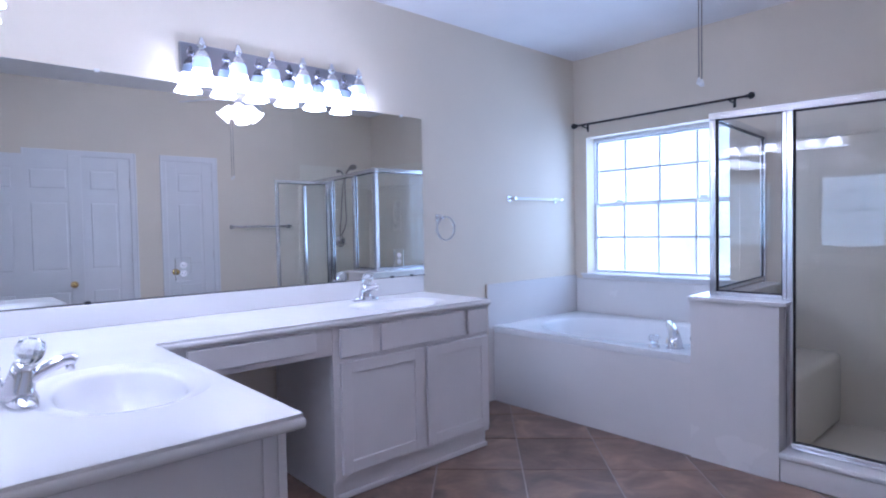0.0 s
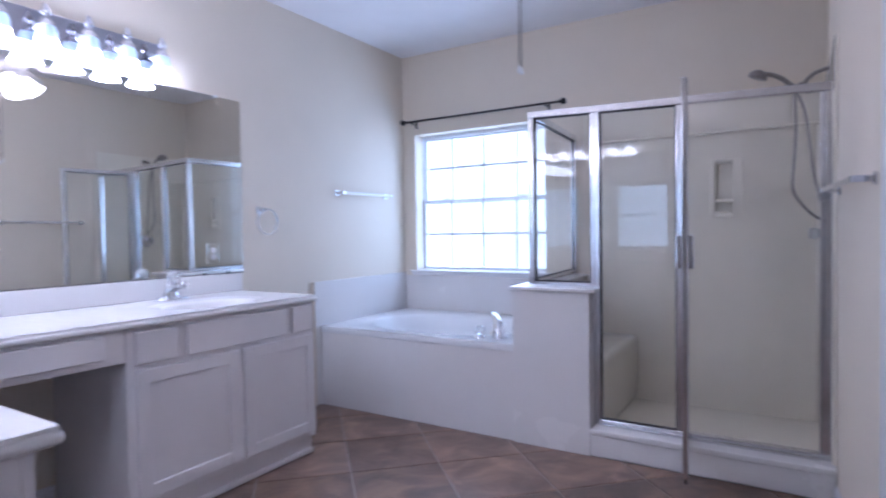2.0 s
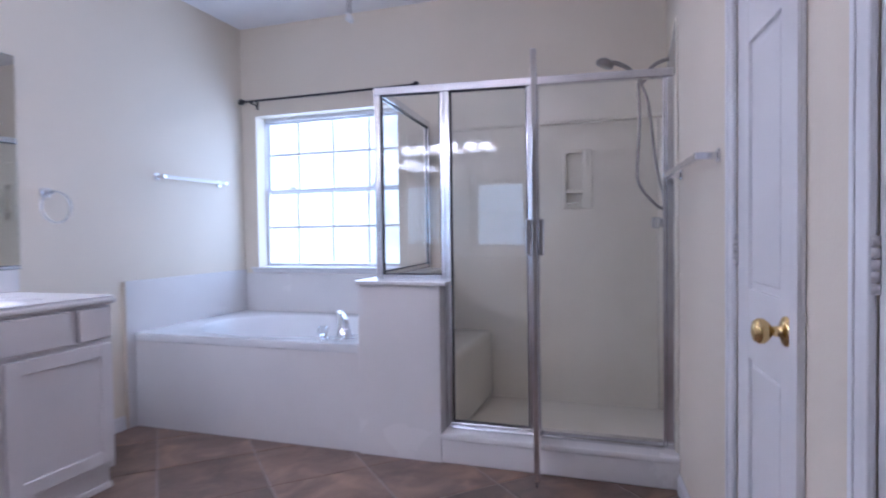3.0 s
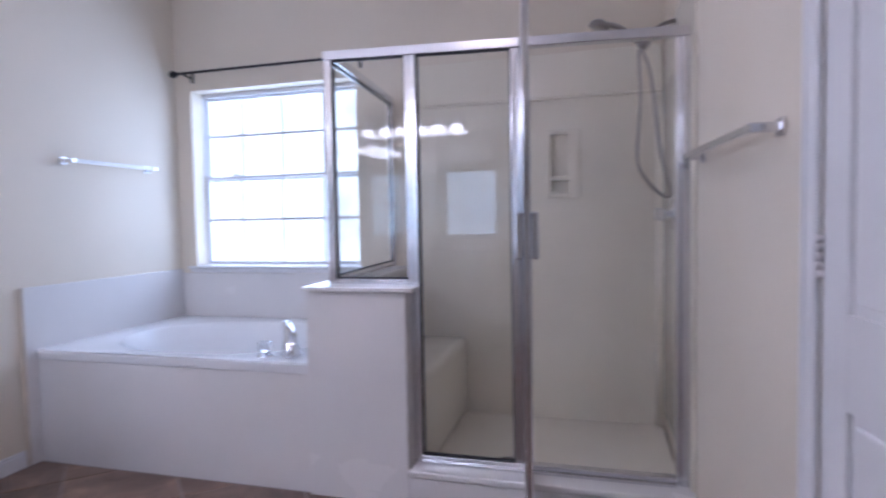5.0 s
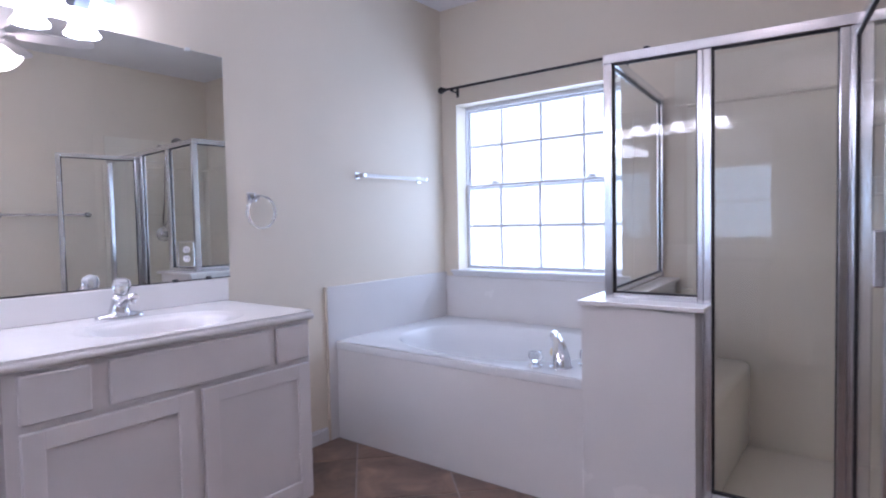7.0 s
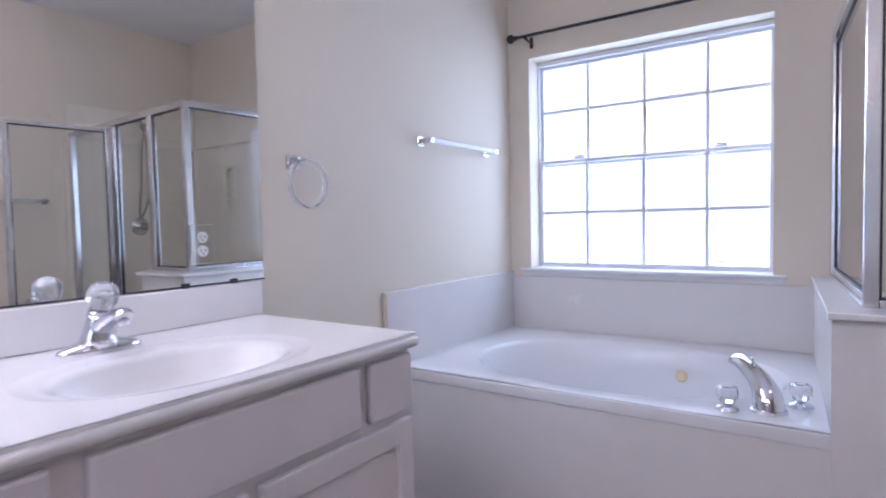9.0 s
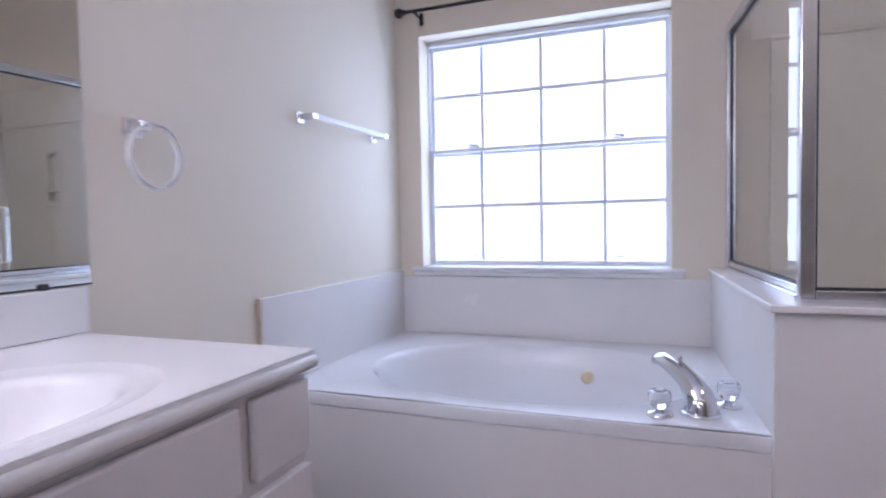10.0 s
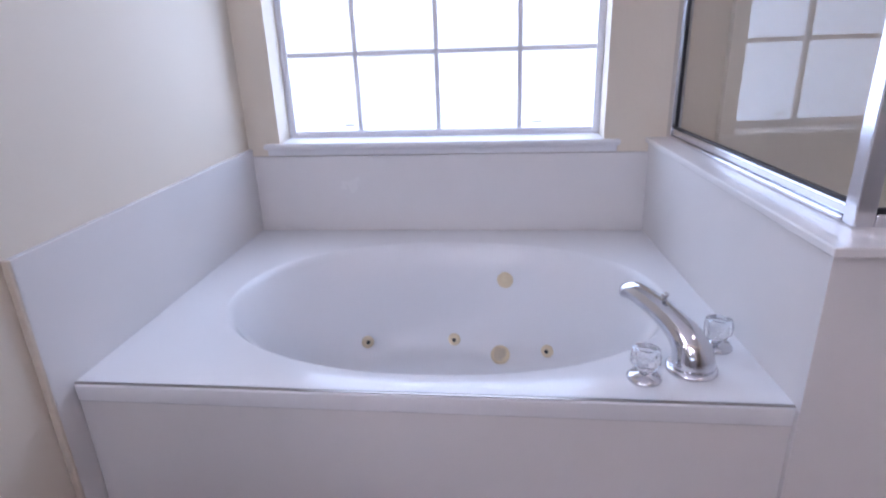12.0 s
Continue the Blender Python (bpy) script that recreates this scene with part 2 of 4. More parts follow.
def wall_with_holes(bm, along, fixed0, fixed1, a0, a1, z0, z1, holes):
    """A wall of boxes along x or y round rectangular holes (a, b, low, high)."""
    def piece(p, q, lo, hi):
        if q - p > 1e-4 and hi - lo > 1e-4:
            if along == "x":
                box(bm, p, q, fixed0, fixed1, lo, hi)
            else:
                box(bm, fixed0, fixed1, p, q, lo, hi)
    at = a0
    for p, q, lo, hi in sorted(holes):
        piece(at, p, z0, z1)
        piece(p, q, z0, lo)
        piece(p, q, hi, z1)
        at = q
    piece(at, a1, z0, z1)
    return bm


def structure(name, bm, mat, label, category):
    return tagged(part(name, bm, mat), label, category, kind="structure")


# ---- shell ----
DOOR_A = (-1.380, -0.930)
DOOR_B = (-2.50, -1.695)
DOOR_H = 2.05
WIN = (1.772, 2.955, 0.887, 2.062)
structure("wall_north", one_box(XW - 0.12, XE + 0.24, YN, YN + 0.12, 0, ZC), PAINT, "cream painted wall behind the vanity mirror", "wall")
structure("wall_east", wall_with_holes(bmesh.new(), "y", XE, XE + 0.19, YS - 0.06, YN, 0, ZC, [WIN]), PAINT, "cream painted wall with the window over the tub", "wall")
bm = wall_with_holes(bmesh.new(), "x", -0.12, 0.0, -4.66, -0.04, 0, ZC - 0.0005, [(*DOOR_A, 0, DOOR_H), (*DOOR_B, 0, DOOR_H)])
bm.transform(SOUTH)
structure("wall_south", bm, PAINT, "cream painted wall with two closet doors", "wall")
bm = bmesh.new()
foot = [(3.411, 0.0), (XE - 0.0005, 0.0), (XE - 0.0005, -0.12), (3.4235, -0.12)]
lo, hi = [[bm.verts.new((x, y, z)) for x, y in foot] for z in (0.0, ZC - 0.0005)]
for k in range(4):
    bm.faces.new((lo[k], lo[(k + 1) % 4], hi[(k + 1) % 4], hi[k]))
bm.faces.new(hi)
bm.faces.new(lo)
structure("wall_shower_south", bm, PAINT, "cream painted wall of the shower", "wall")
# unseen wall, added so sky light can't leak round the closet doors
structure("wall_south_backing", one_box(-1.3, XE, YS - 0.12, YS - 0.06, 0, ZC), PAINT, "unseen plain wall added behind the closet doors to block light", "wall")
structure("wall_west", wall_with_holes(bmesh.new(), "y", XW - 0.12, XW, YS - 0.05, YN, 0, ZC, [(-0.21, 1.0, 0, 2.05)]), PAINT, "cream painted wall with the entrance opening", "wall")
# two unseen walls, added to shut the space beyond the entrance opening
structure("wall_closing_west", one_box(-1.3, -1.2, YS - 0.06, 1.3, 0, ZC), PAINT, "unseen plain wall added to close the space beyond the entrance", "wall")
structure("wall_closing_north", one_box(-1.2, XW - 0.12, 1.2, 1.3, 0, ZC), PAINT, "unseen plain wall added to close the space beyond the entrance", "wall")
structure("ceiling", one_box(-1.3, XE + 0.24, YS - 0.12, YN + 0.12, ZC, ZC + 0.1), CEILING, "white lightly textured flat ceiling", "ceiling")


def trim_run(name, x0, x1, y0, y1, place=Matrix(), label="white painted baseboard along the wall"):
    """A flat board with a thinner moulded top edge; y1 is the wall side or the room side, whichever is further on."""
    bm = box(bmesh.new(), x0, x1, y0, y1, 0.0, 0.068, 0.002)
    inset = 0.005
    lo, hi = (y0 + inset, y1) if place == Matrix() else (y0, y1 - inset)
    box(bm, x0, x1, lo, hi, 0.0675, 0.084, 0.003)
    bm.transform(place)
    return structure(name, bm, TRIM, label, "baseboard")


trim_run("baseboard_north", 2.745, 3.359, YN - 0.014, YN - 0.0005)
trim_run("baseboard_south_1", -0.872, -0.045, 0.0005, 0.014, SOUTH)
trim_run("baseboard_south_2", -1.634, -1.441, 0.0005, 0.014, SOUTH)
trim_run("baseboard_knee", XW, 1.68, YN - 0.014, YN - 0.0005)


# ---- window ----
def build_window():
    y0, y1, z0, z1 = WIN
    win = tagged(new("window_1"), "white vinyl double-hung window with grid of sixteen panes", "window", kind="structure")
    xg = 4.658
    bm = bmesh.new()
    f, head = 0.008, 0.026
    for a in ((y0, y0 + f, z0, z1), (y1 - f, y1, z0, z1), (y0 + f, y1 - f, z0, z0 + 0.024), (y0 + f, y1 - f, z1 - head, z1)):
        box(bm, xg - 0.035, xg + 0.03, *a, bevel=0.004)
    box(bm, xg - 0.040, xg - 0.0355, y0 + f, y1 - f, z1 - 0.026, z1 - 0.020)
    part("window_frame", bm, VINYL, win)
    zm = 1.487
    # the outer columns of panes are narrower than the middle ones
    bars = (2.065, 2.368, 2.671)
    for name, x, lo, hi, zz in (("lower_sash", xg - 0.02, z0 + 0.024, zm + 0.016, 1.208), ("upper_sash", xg + 0.005, zm - 0.018, z1 - head, 1.777)):
        a, b = y0 + f, y1 - f
        bm = bmesh.new()
        s = 0.017
        for q in ((a, a + s, lo, hi), (b - s, b, lo, hi), (a + s, b - s, lo, lo + s), (a + s, b - s, hi - s, hi)):
            box(bm, x - 0.012, x + 0.012, *q, bevel=0.003)
        sash = part(name, bm, VINYL, win)
        wa, wb, wl, wh = a + s, b - s, lo + s, hi - s
        for yy in bars:
            part("muntin", one_box(x - 0.007, x + 0.007, yy - 0.0085, yy + 0.0085, wl, wh), VINYL, sash)
        part("muntin", one_box(x - 0.0085, x + 0.0085, wa, wb, zz - 0.009, zz + 0.009), VINYL, sash)
        cols = [wa - 0.0085, *bars, wb + 0.0085]
        rows = [wl - 0.0095, zz, wh + 0.0095]
        for p0, p1 in zip(cols, cols[1:]):
            for q0, q1 in zip(rows, rows[1:]):
                pane = part("pane", sheet(x, p0 + 0.0085, p1 - 0.0085, q0 + 0.0095, q1 - 0.0095), PANE, sash)
                pane.visible_shadow = False
    for yy in (2.71, 2.00):
        bm = one_box(xg - 0.046, xg - 0.022, yy - 0.03, yy + 0.03, zm + 0.018, zm + 0.026, bevel=0.003)
        tube(bm, [(xg - 0.04, yy - 0.025, zm + 0.03), (xg - 0.04, yy + 0.02, zm + 0.034)], 0.005, 8)
        part("sash_lock", bm, VINYL, win)
        part("sash_lift", one_box(xg - 0.05, xg - 0.032, yy - 0.02, yy + 0.02, z0 + 0.06, z0 + 0.068, bevel=0.002), VINYL, win)
    bm = bmesh.new()
    box(bm, XE - 0.028, xg - 0.035, y0 + 0.001, y1 - 0.001, z0 - 0.004, z0 + 0.018, 0.006)
    box(bm, XE - 0.03, XE - 0.001, y0 - 0.055, y1 + 0.055, z0 - 0.004, z0 + 0.016, 0.007)
    box(bm, XE - 0.016, XE - 0.001, y0 - 0.045, y1 + 0.045, z0 - 0.028, z0 - 0.004, 0.004)
    part("window_sill", bm, TRIM, win)


build_window()


structure("backdrop", one_box(6.5, 6.52, -1.5, 6.5, -1.0, 5.0), HAZE, "bright white hazy daylight outside the window", "sky")

# ---- vanity ----
def panel_door(x0, x1, z0, z1, y, parent, name="door"):
    """A cabinet door facing south with a frame and a sunk flat panel."""
    w, t = 0.058, 0.019
    d = part(name, one_box(x0 + w - 0.004, x1 - w + 0.004, y - 0.011, y - 0.002, z0 + w - 0.004, z1 - w + 0.004, bevel=0.002), CABINET, parent)
    for a, b in ((x0, x0 + w), (x1 - w, x1)):
        part("stile", one_box(a, b, y - t, y, z0, z1, bevel=0.003), CABINET, d)
    for a, b in ((z0, z0 + w), (z1 - w, z1)):
        part("rail", one_box(x0 + w - 0.002, x1 - w + 0.002, y - t + 0.0006, y - 0.0006, a, b, bevel=0.003), CABINET, d)
    return d


def drawer_front(x0, x1, z0, z1, y, parent, name="drawer_front"):
    return part(name, one_box(x0, x1, y - 0.019, y, z0, z1, bevel=0.006, seg=2), CABINET, parent)


FACE = 2.457
vanity = thing("vanity_cabinet", "white painted vanity cabinet with two doors below a sink", "cabinet")
part("face_frame", one_box(1.682, 2.735, FACE, FACE + 0.02, 0.1, CTR - 0.036, bevel=0.0015), CABINET, vanity)
part("side_panel", one_box(1.682, 1.70, FACE + 0.02, YN - 0.016, 0.0, CTR - 0.036), CABINET, vanity)
part("side_panel", one_box(2.717, 2.735, FACE + 0.02, YN - 0.002, 0.1, CTR - 0.036), CABINET, vanity)
part("bottom_panel", one_box(1.70, 2.717, FACE + 0.02, YN - 0.002, 0.1, 0.118), CABINET, vanity)
panel_door(1.716, 2.222, 0.132, 0.672, FACE, vanity)
panel_door(2.252, 2.722, 0.132, 0.672, FACE, vanity)
drawer_front(1.716, 1.902, 0.694, 0.836, FACE, vanity)
drawer_front(1.952, 2.530, 0.694, 0.836, FACE, vanity, "false_front")
drawer_front(2.566, 2.722, 0.694, 0.836, FACE, vanity)
bm = bmesh.new()
box(bm, 1.70, 2.728, FACE + 0.028, FACE + 0.045, 0.0, 0.1)
box(bm, 1.70, 2.732, FACE + 0.012, FACE + 0.028, 0.0, 0.028, 0.006)
part("toe_kick", bm, CABINET, vanity)

desk = thing("vanity_apron", "white apron with a shallow drawer over the knee space", "drawer unit")
bm = bmesh.new()
box(bm, 0.870, 1.68, FACE, FACE + 0.02, 0.715, CTR - 0.036, 0.0015)
part("apron_frame", bm, CABINET, desk)
drawer_front(1.02, 1.59, 0.742, 0.838, FACE, desk, "drawer")

west = thing("west_vanity_cabinet", "white painted vanity cabinet beside the entrance", "cabinet")
part("side_panel", one_box(XW + 0.002, 0.847, 1.305, 1.323, 0.0, CTR - 0.036), CABINET, west)
part("face_frame", one_box(0.8475, 0.869, 1.299, 2.46, 0.1, CTR - 0.036, bevel=0.002), CABINET, west)
part("corner_stile", one_box(0.812, 0.847, 1.299, 1.305, 0.0, CTR - 0.036, bevel=0.002), CABINET, west)
part("bottom_panel", one_box(XW + 0.002, 0.847, 1.323, 2.46, 0.1, 0.118), CABINET, west)
part("side_panel", one_box(XW + 0.002, 0.847, 2.461, 2.48, 0.0, CTR - 0.036), CABINET, west)
for a, b in ((1.335, 1.85), (1.88, 2.41)):
    bm = bmesh.new()
    box(bm, 0.867, 0.886, a, b, 0.132, 0.672, 0.004)
    d = part("door", bm, CABINET, west)
    part("panel", one_box(0.884, 0.890, a + 0.07, b - 0.07, 0.20, 0.60, bevel=0.002), CABINET, d)
    part("drawer_front", one_box(0.867, 0.886, a, b, 0.694, 0.836, bevel=0.006), CABINET, west)
part("toe_kick", one_box(XW + 0.002, 0.812, 1.324, 2.46, 0.0, 0.1), CABINET, west)


def build_counter():
    top = thing("countertop", "glossy white cultured marble L-shaped countertop with two oval sinks", "countertop")
    x0, y1 = XW + 0.002, YN - 0.002
    xf, yf = 0.902, 2.437
    ys, xe = 1.279, 2.742
    z = CTR
    bm = bmesh.new()
    # bowls are moulded in one piece with the top
    def rings(a, b):
        return [(a + 0.055, b + 0.05, z), (a + 0.048, b + 0.043, z - 0.003), (a + 0.016, b + 0.014, z - 0.006), (a, b, z - 0.010), (a - 0.012, b - 0.012, z - 0.022),
                (a * 0.88, b * 0.87, z - 0.06), (a * 0.72, b * 0.70, z - 0.105), (a * 0.48, b * 0.46, z - 0.135), (a * 0.2, b * 0.2, z - 0.146), (0.024, 0.024, z - 0.148)]
    basin(bm, x0 + 0.10, xf, 1.50, 2.24, z, 0.662, 1.87, rings(0.165, 0.25), power=2.2)
    basin(bm, 1.88, 2.62, yf, 2.93, z, 2.25, 2.69, rings(0.245, 0.165), power=2.2)
    for a in ((x0, x0 + 0.10, 1.50, 2.24), (x0, xf, ys, 1.50), (x0, xf, 2.24, yf), (x0, 1.88, yf, y1), (2.62, xe, yf, y1), (1.88, 2.62, 2.93, y1)):
        quad(bm, [(a[0], a[2], z), (a[1], a[2], z), (a[1], a[3], z), (a[0], a[3], z)])
    part("top", bm, MARBLE, top)
    h = 0.036
    # moulded nosing: a small step and a fuller round below it, one length for each side
    fuller = ((x0, xf + 0.008, ys - 0.008, ys + 0.03), (xf - 0.03, xf + 0.008, ys + 0.001, yf - 0.008), (xf - 0.02, xe + 0.008, yf - 0.008, yf + 0.03), (xe - 0.03, xe + 0.008, yf + 0.001, y1))
    stepped = ((x0, xf, ys, ys + 0.02), (xf - 0.02, xf - 0.0004, ys + 0.0004, yf), (xf - 0.02, xe, yf, yf + 0.02), (xe - 0.02, xe - 0.0004, yf + 0.0004, y1))
    for k, (a, b) in enumerate(zip(fuller, stepped)):
        drop = 0.0007 * (k % 2)
        part("nosing", smooth(one_box(*a, z - h + drop, z - 0.0085 - drop, bevel=0.0125, seg=4)), MARBLE, top)
        part("nosing_step", smooth(one_box(*b, z - 0.024 + drop, z - 0.0008 - drop, bevel=0.0025, seg=2)), MARBLE, top)
    bm = bmesh.new()
    box(bm, x0 + 0.021, xe + 0.012, y1 - 0.02, y1, z + 0.001, z + 0.108, 0.004)
    box(bm, x0, x0 + 0.02, ys + 0.01, y1, z + 0.001, z + 0.108, 0.004)
    part("backsplash", bm, MARBLE, top)
    for cx, cy in ((0.662, 1.87), (2.25, 2.69)):
        part("drain", smooth(lathe(bmesh.new(), [(0.001, 0.006), (0.019, 0.005), (0.023, 0.003), (0.024, 0.0)], pose(cx, cy, z - 0.149))), CHROME, top)


build_counter()


def build_faucet(m, label):
    f = thing("sink_faucet", label, "faucet", "vanity faucets")
    bm = bmesh.new()
    n = 32
    rings = []
    for s, h in ((1.0, 0.0), (1.0, 0.006), (0.94, 0.012), (0.72, 0.022)):
        rings.append([bm.verts.new((0.030 * s * math.copysign(abs(math.cos(a)) ** 0.8, math.cos(a)), 0.078 * (s if s > 0.9 else 0.45) * math.copysign(abs(math.sin(a)) ** 0.8, math.sin(a)), h))
                      for a in (2 * math.pi * i / n for i in range(n))])
    for a, b in zip(rings, rings[1:]):
        for i in range(n):
            bm.faces.new((a[i], a[(i + 1) % n], b[(i + 1) % n], b[i])).smooth = True
    bm.faces.new(rings[-1])
    bm.faces.new(list(reversed(rings[0])))
    part("base", bm, CHROME, f)
    bm = bmesh.new()
    tube(bm, [(-0.004, 0, 0.01), (-0.002, 0, 0.03), (0.006, 0, 0.062), (0.012, 0, 0.083)], 0.02, 20, radii=[0.039, 0.031, 0.025, 0.022])
    part("body", bm, CHROME, f)
    bm = bmesh.new()
    tube(bm, curve_points([(0.004, 0, 0.042), (0.035, 0, 0.060), (0.07, 0, 0.074), (0.092, 0, 0.079), (0.102, 0, 0.074)], 5), 0.013, 16, 0.72,
         radii=[0.023 - 0.0055 * min(1, i / 14) for i in range(21)])
    lathe(bm, [(0.0095, 0.0), (0.0095, 0.014)], pose(0.094, 0, 0.056), 14)
    part("spout", bm, CHROME, f)
    bm = bmesh.new()
    lathe(bm, [(0.006, 0.0), (0.02, 0.004), (0.0285, 0.018), (0.0295, 0.032), (0.024, 0.047), (0.012, 0.054), (0.003, 0.055)], pose(0.014, 0, 0.084, 0, 16), 10)
    for fc in bm.faces:
        fc.smooth = False
    part("knob", bm, LUCITE, f, "faceted clear acrylic knob")
    bm = bmesh.new()
    tube(bm, [(-0.024, 0.006, 0.008), (-0.036, 0.006, 0.075)], 0.003, 8)
    lathe(bm, [(0.002, 0.0), (0.006, 0.002), (0.006, 0.008), (0.002, 0.011)], pose(-0.036, 0.006, 0.073), 10)
    part("pop_up_rod", bm, CHROME, f)
    f.matrix_world = m @ Matrix.Scale(1.17, 4)
    return f


first = build_faucet(pose(0.434, 1.855, CTR, 0, 0, 4), "chrome single-handle faucet with clear knob on the countertop")
copy_thing(first, pose(2.21, 2.955, CTR, 0, 0, -90))


# ---- mirrors ----
def clip(parent, p, mat):
    part("mirror_clip", one_box(p[0] - 0.011, p[0] + 0.011, p[1] - 0.006, p[1] + 0.001, p[2] - 0.008, p[2] + 0.008, bevel=0.002), mat, parent)


MZ0, MZ1 = CTR + 0.114, 2.045
mirror = thing("wall_mirror", "large frameless wall mirror over the vanity counter", "mirror")
part("glass", one_box(XW + 0.03, 2.772, YN - 0.006, YN - 0.001, MZ0, MZ1), MIRROR, mirror)
bm = one_box(XW + 0.03, 2.774, YN - 0.008, YN - 0.001, MZ0 - 0.004, MZ0)
part("edge", bm, GASKET, mirror)
for x in (0.87, 2.60):
    clip(mirror, (x, YN - 0.006, MZ1), WHITE_PLASTIC)
for x in (0.80, 2.50, 2.66):
    clip(mirror, (x, YN - 0.006, MZ0), GASKET)
mirror2 = thing("side_wall_mirror", "large frameless wall mirror over the side counter", "mirror")
part("glass", one_box(XW + 0.001, XW + 0.006, 1.30, YN - 0.03, MZ0, MZ1), MIRROR, mirror2)
part("edge", one_box(XW + 0.001, XW + 0.008, 1.30, YN - 0.03, MZ0 - 0.004, MZ0), GASKET, mirror2)


def build_outlet(x, z, label):
    o = thing("outlet_plate", label, "outlet", "mirror outlets")
    y = YN - 0.0065
    part("plate", one_box(x - 0.037, x + 0.037, y - 0.005, y, z - 0.058, z + 0.058, bevel=0.002), MIRROR, o, "mirrored cover plate")
    for dz in (0.02, -0.02):
        bm = bmesh.new()
        lathe(bm, [(0.0165, 0.0), (0.0165, 0.0025)], pose(x, y - 0.005, z + dz, 90), 20)
        r = part("receptacle", bm, WHITE_PLASTIC, o)
        bm = bmesh.new()
        box(bm, x - 0.0075, x - 0.0055, y - 0.0085, y - 0.0076, z + dz - 0.003, z + dz + 0.006)
        box(bm, x + 0.0055, x + 0.0075, y - 0.0085, y - 0.0076, z + dz - 0.003, z + dz + 0.006)
        box(bm, x - 0.002, x + 0.002, y - 0.0085, y - 0.0076, z + dz - 0.010, z + dz - 0.006)
        part("slots", bm, GASKET, r)
    part("screw", lathe(bmesh.new(), [(0.003, 0.0), (0.003, 0.0015)], pose(x, y - 0.005, z, 90), 10), CHROME, o)


build_outlet(1.214, 1.127, "white duplex outlet with mirrored plate on the mirror")
build_outlet(2.555, 1.118, "white duplex outlet with mirrored plate on the mirror")


# ---- vanity light bars ----
def shade_profile(r):
    return [(r * 0.50, 0.0), (r * 0.62, -0.018), (r * 0.68, -0.045), (r * 0.70, -0.075), (r * 0.78, -0.098), (r * 1.0, -0.118), (r * 1.02, -0.122), (r * 0.94, -0.118), (r * 0.72, -0.095), (r * 0.62, -0.05), (r * 0.4, -0.012)]


def build_light_bar(m, group):
    """Made along x with the wall behind at y = 0; the lamps hang on the -y side."""
    bar = thing("vanity_light_bar", "chrome strip light with six lit frosted bell shades over the mirror", "light fixture", group)
    w = 1.06
    part("back_plate", one_box(-w / 2, w / 2, -0.028, -0.001, 0.02, 0.175, bevel=0.006), PLATE, bar)
    for i in range(6):
        x = -0.4525 + 0.181 * i
        bm = bmesh.new()
        tube(bm, curve_points([(x, -0.026, 0.10), (x, -0.06, 0.10), (x, -0.09, 0.115), (x, -0.108, 0.135)], 4), 0.008, 10)
        lathe(bm, [(0.021, 0.0), (0.021, 0.004), (0.012, 0.008)], pose(x, -0.028, 0.10, 90), 16)
        lathe(bm, [(0.034, 0.078), (0.033, 0.098), (0.022, 0.115), (0.013, 0.122), (0.012, 0.132), (0.019, 0.138), (0.022, 0.150), (0.018, 0.162), (0.009, 0.168), (0.011, 0.174), (0.008, 0.183), (0.001, 0.186)], pose(x, -0.108, 0), 18)
        arm = part("lamp_arm", bm, CHROME, bar)
        bm = bmesh.new()
        lathe(bm, [(0.034, 0.086), (0.039, 0.072), (0.0415, 0.055), (0.0425, 0.026)], pose(x, -0.108, 0), 24, close=False)
        part("shade_neck", bm, SHADE_NECK, arm)
        bm = bmesh.new()
        lathe(bm, [(0.043, 0.026), (0.046, 0.0), (0.054, -0.018), (0.066, -0.034), (0.067, -0.038), (0.062, -0.036), (0.047, -0.012), (0.038, 0.02), (0.030, 0.026)], pose(x, -0.108, 0), 24, close=False)
        part("shade", bm, SHADE, arm, "lit frosted glass bell shade")
    bar.matrix_world = m
    return bar


bar_n = build_light_bar(pose(1.755, YN, 2.072), "vanity light bars")
copy_thing(bar_n, pose(XW, 2.12, 2.072, 0, 0, 90))


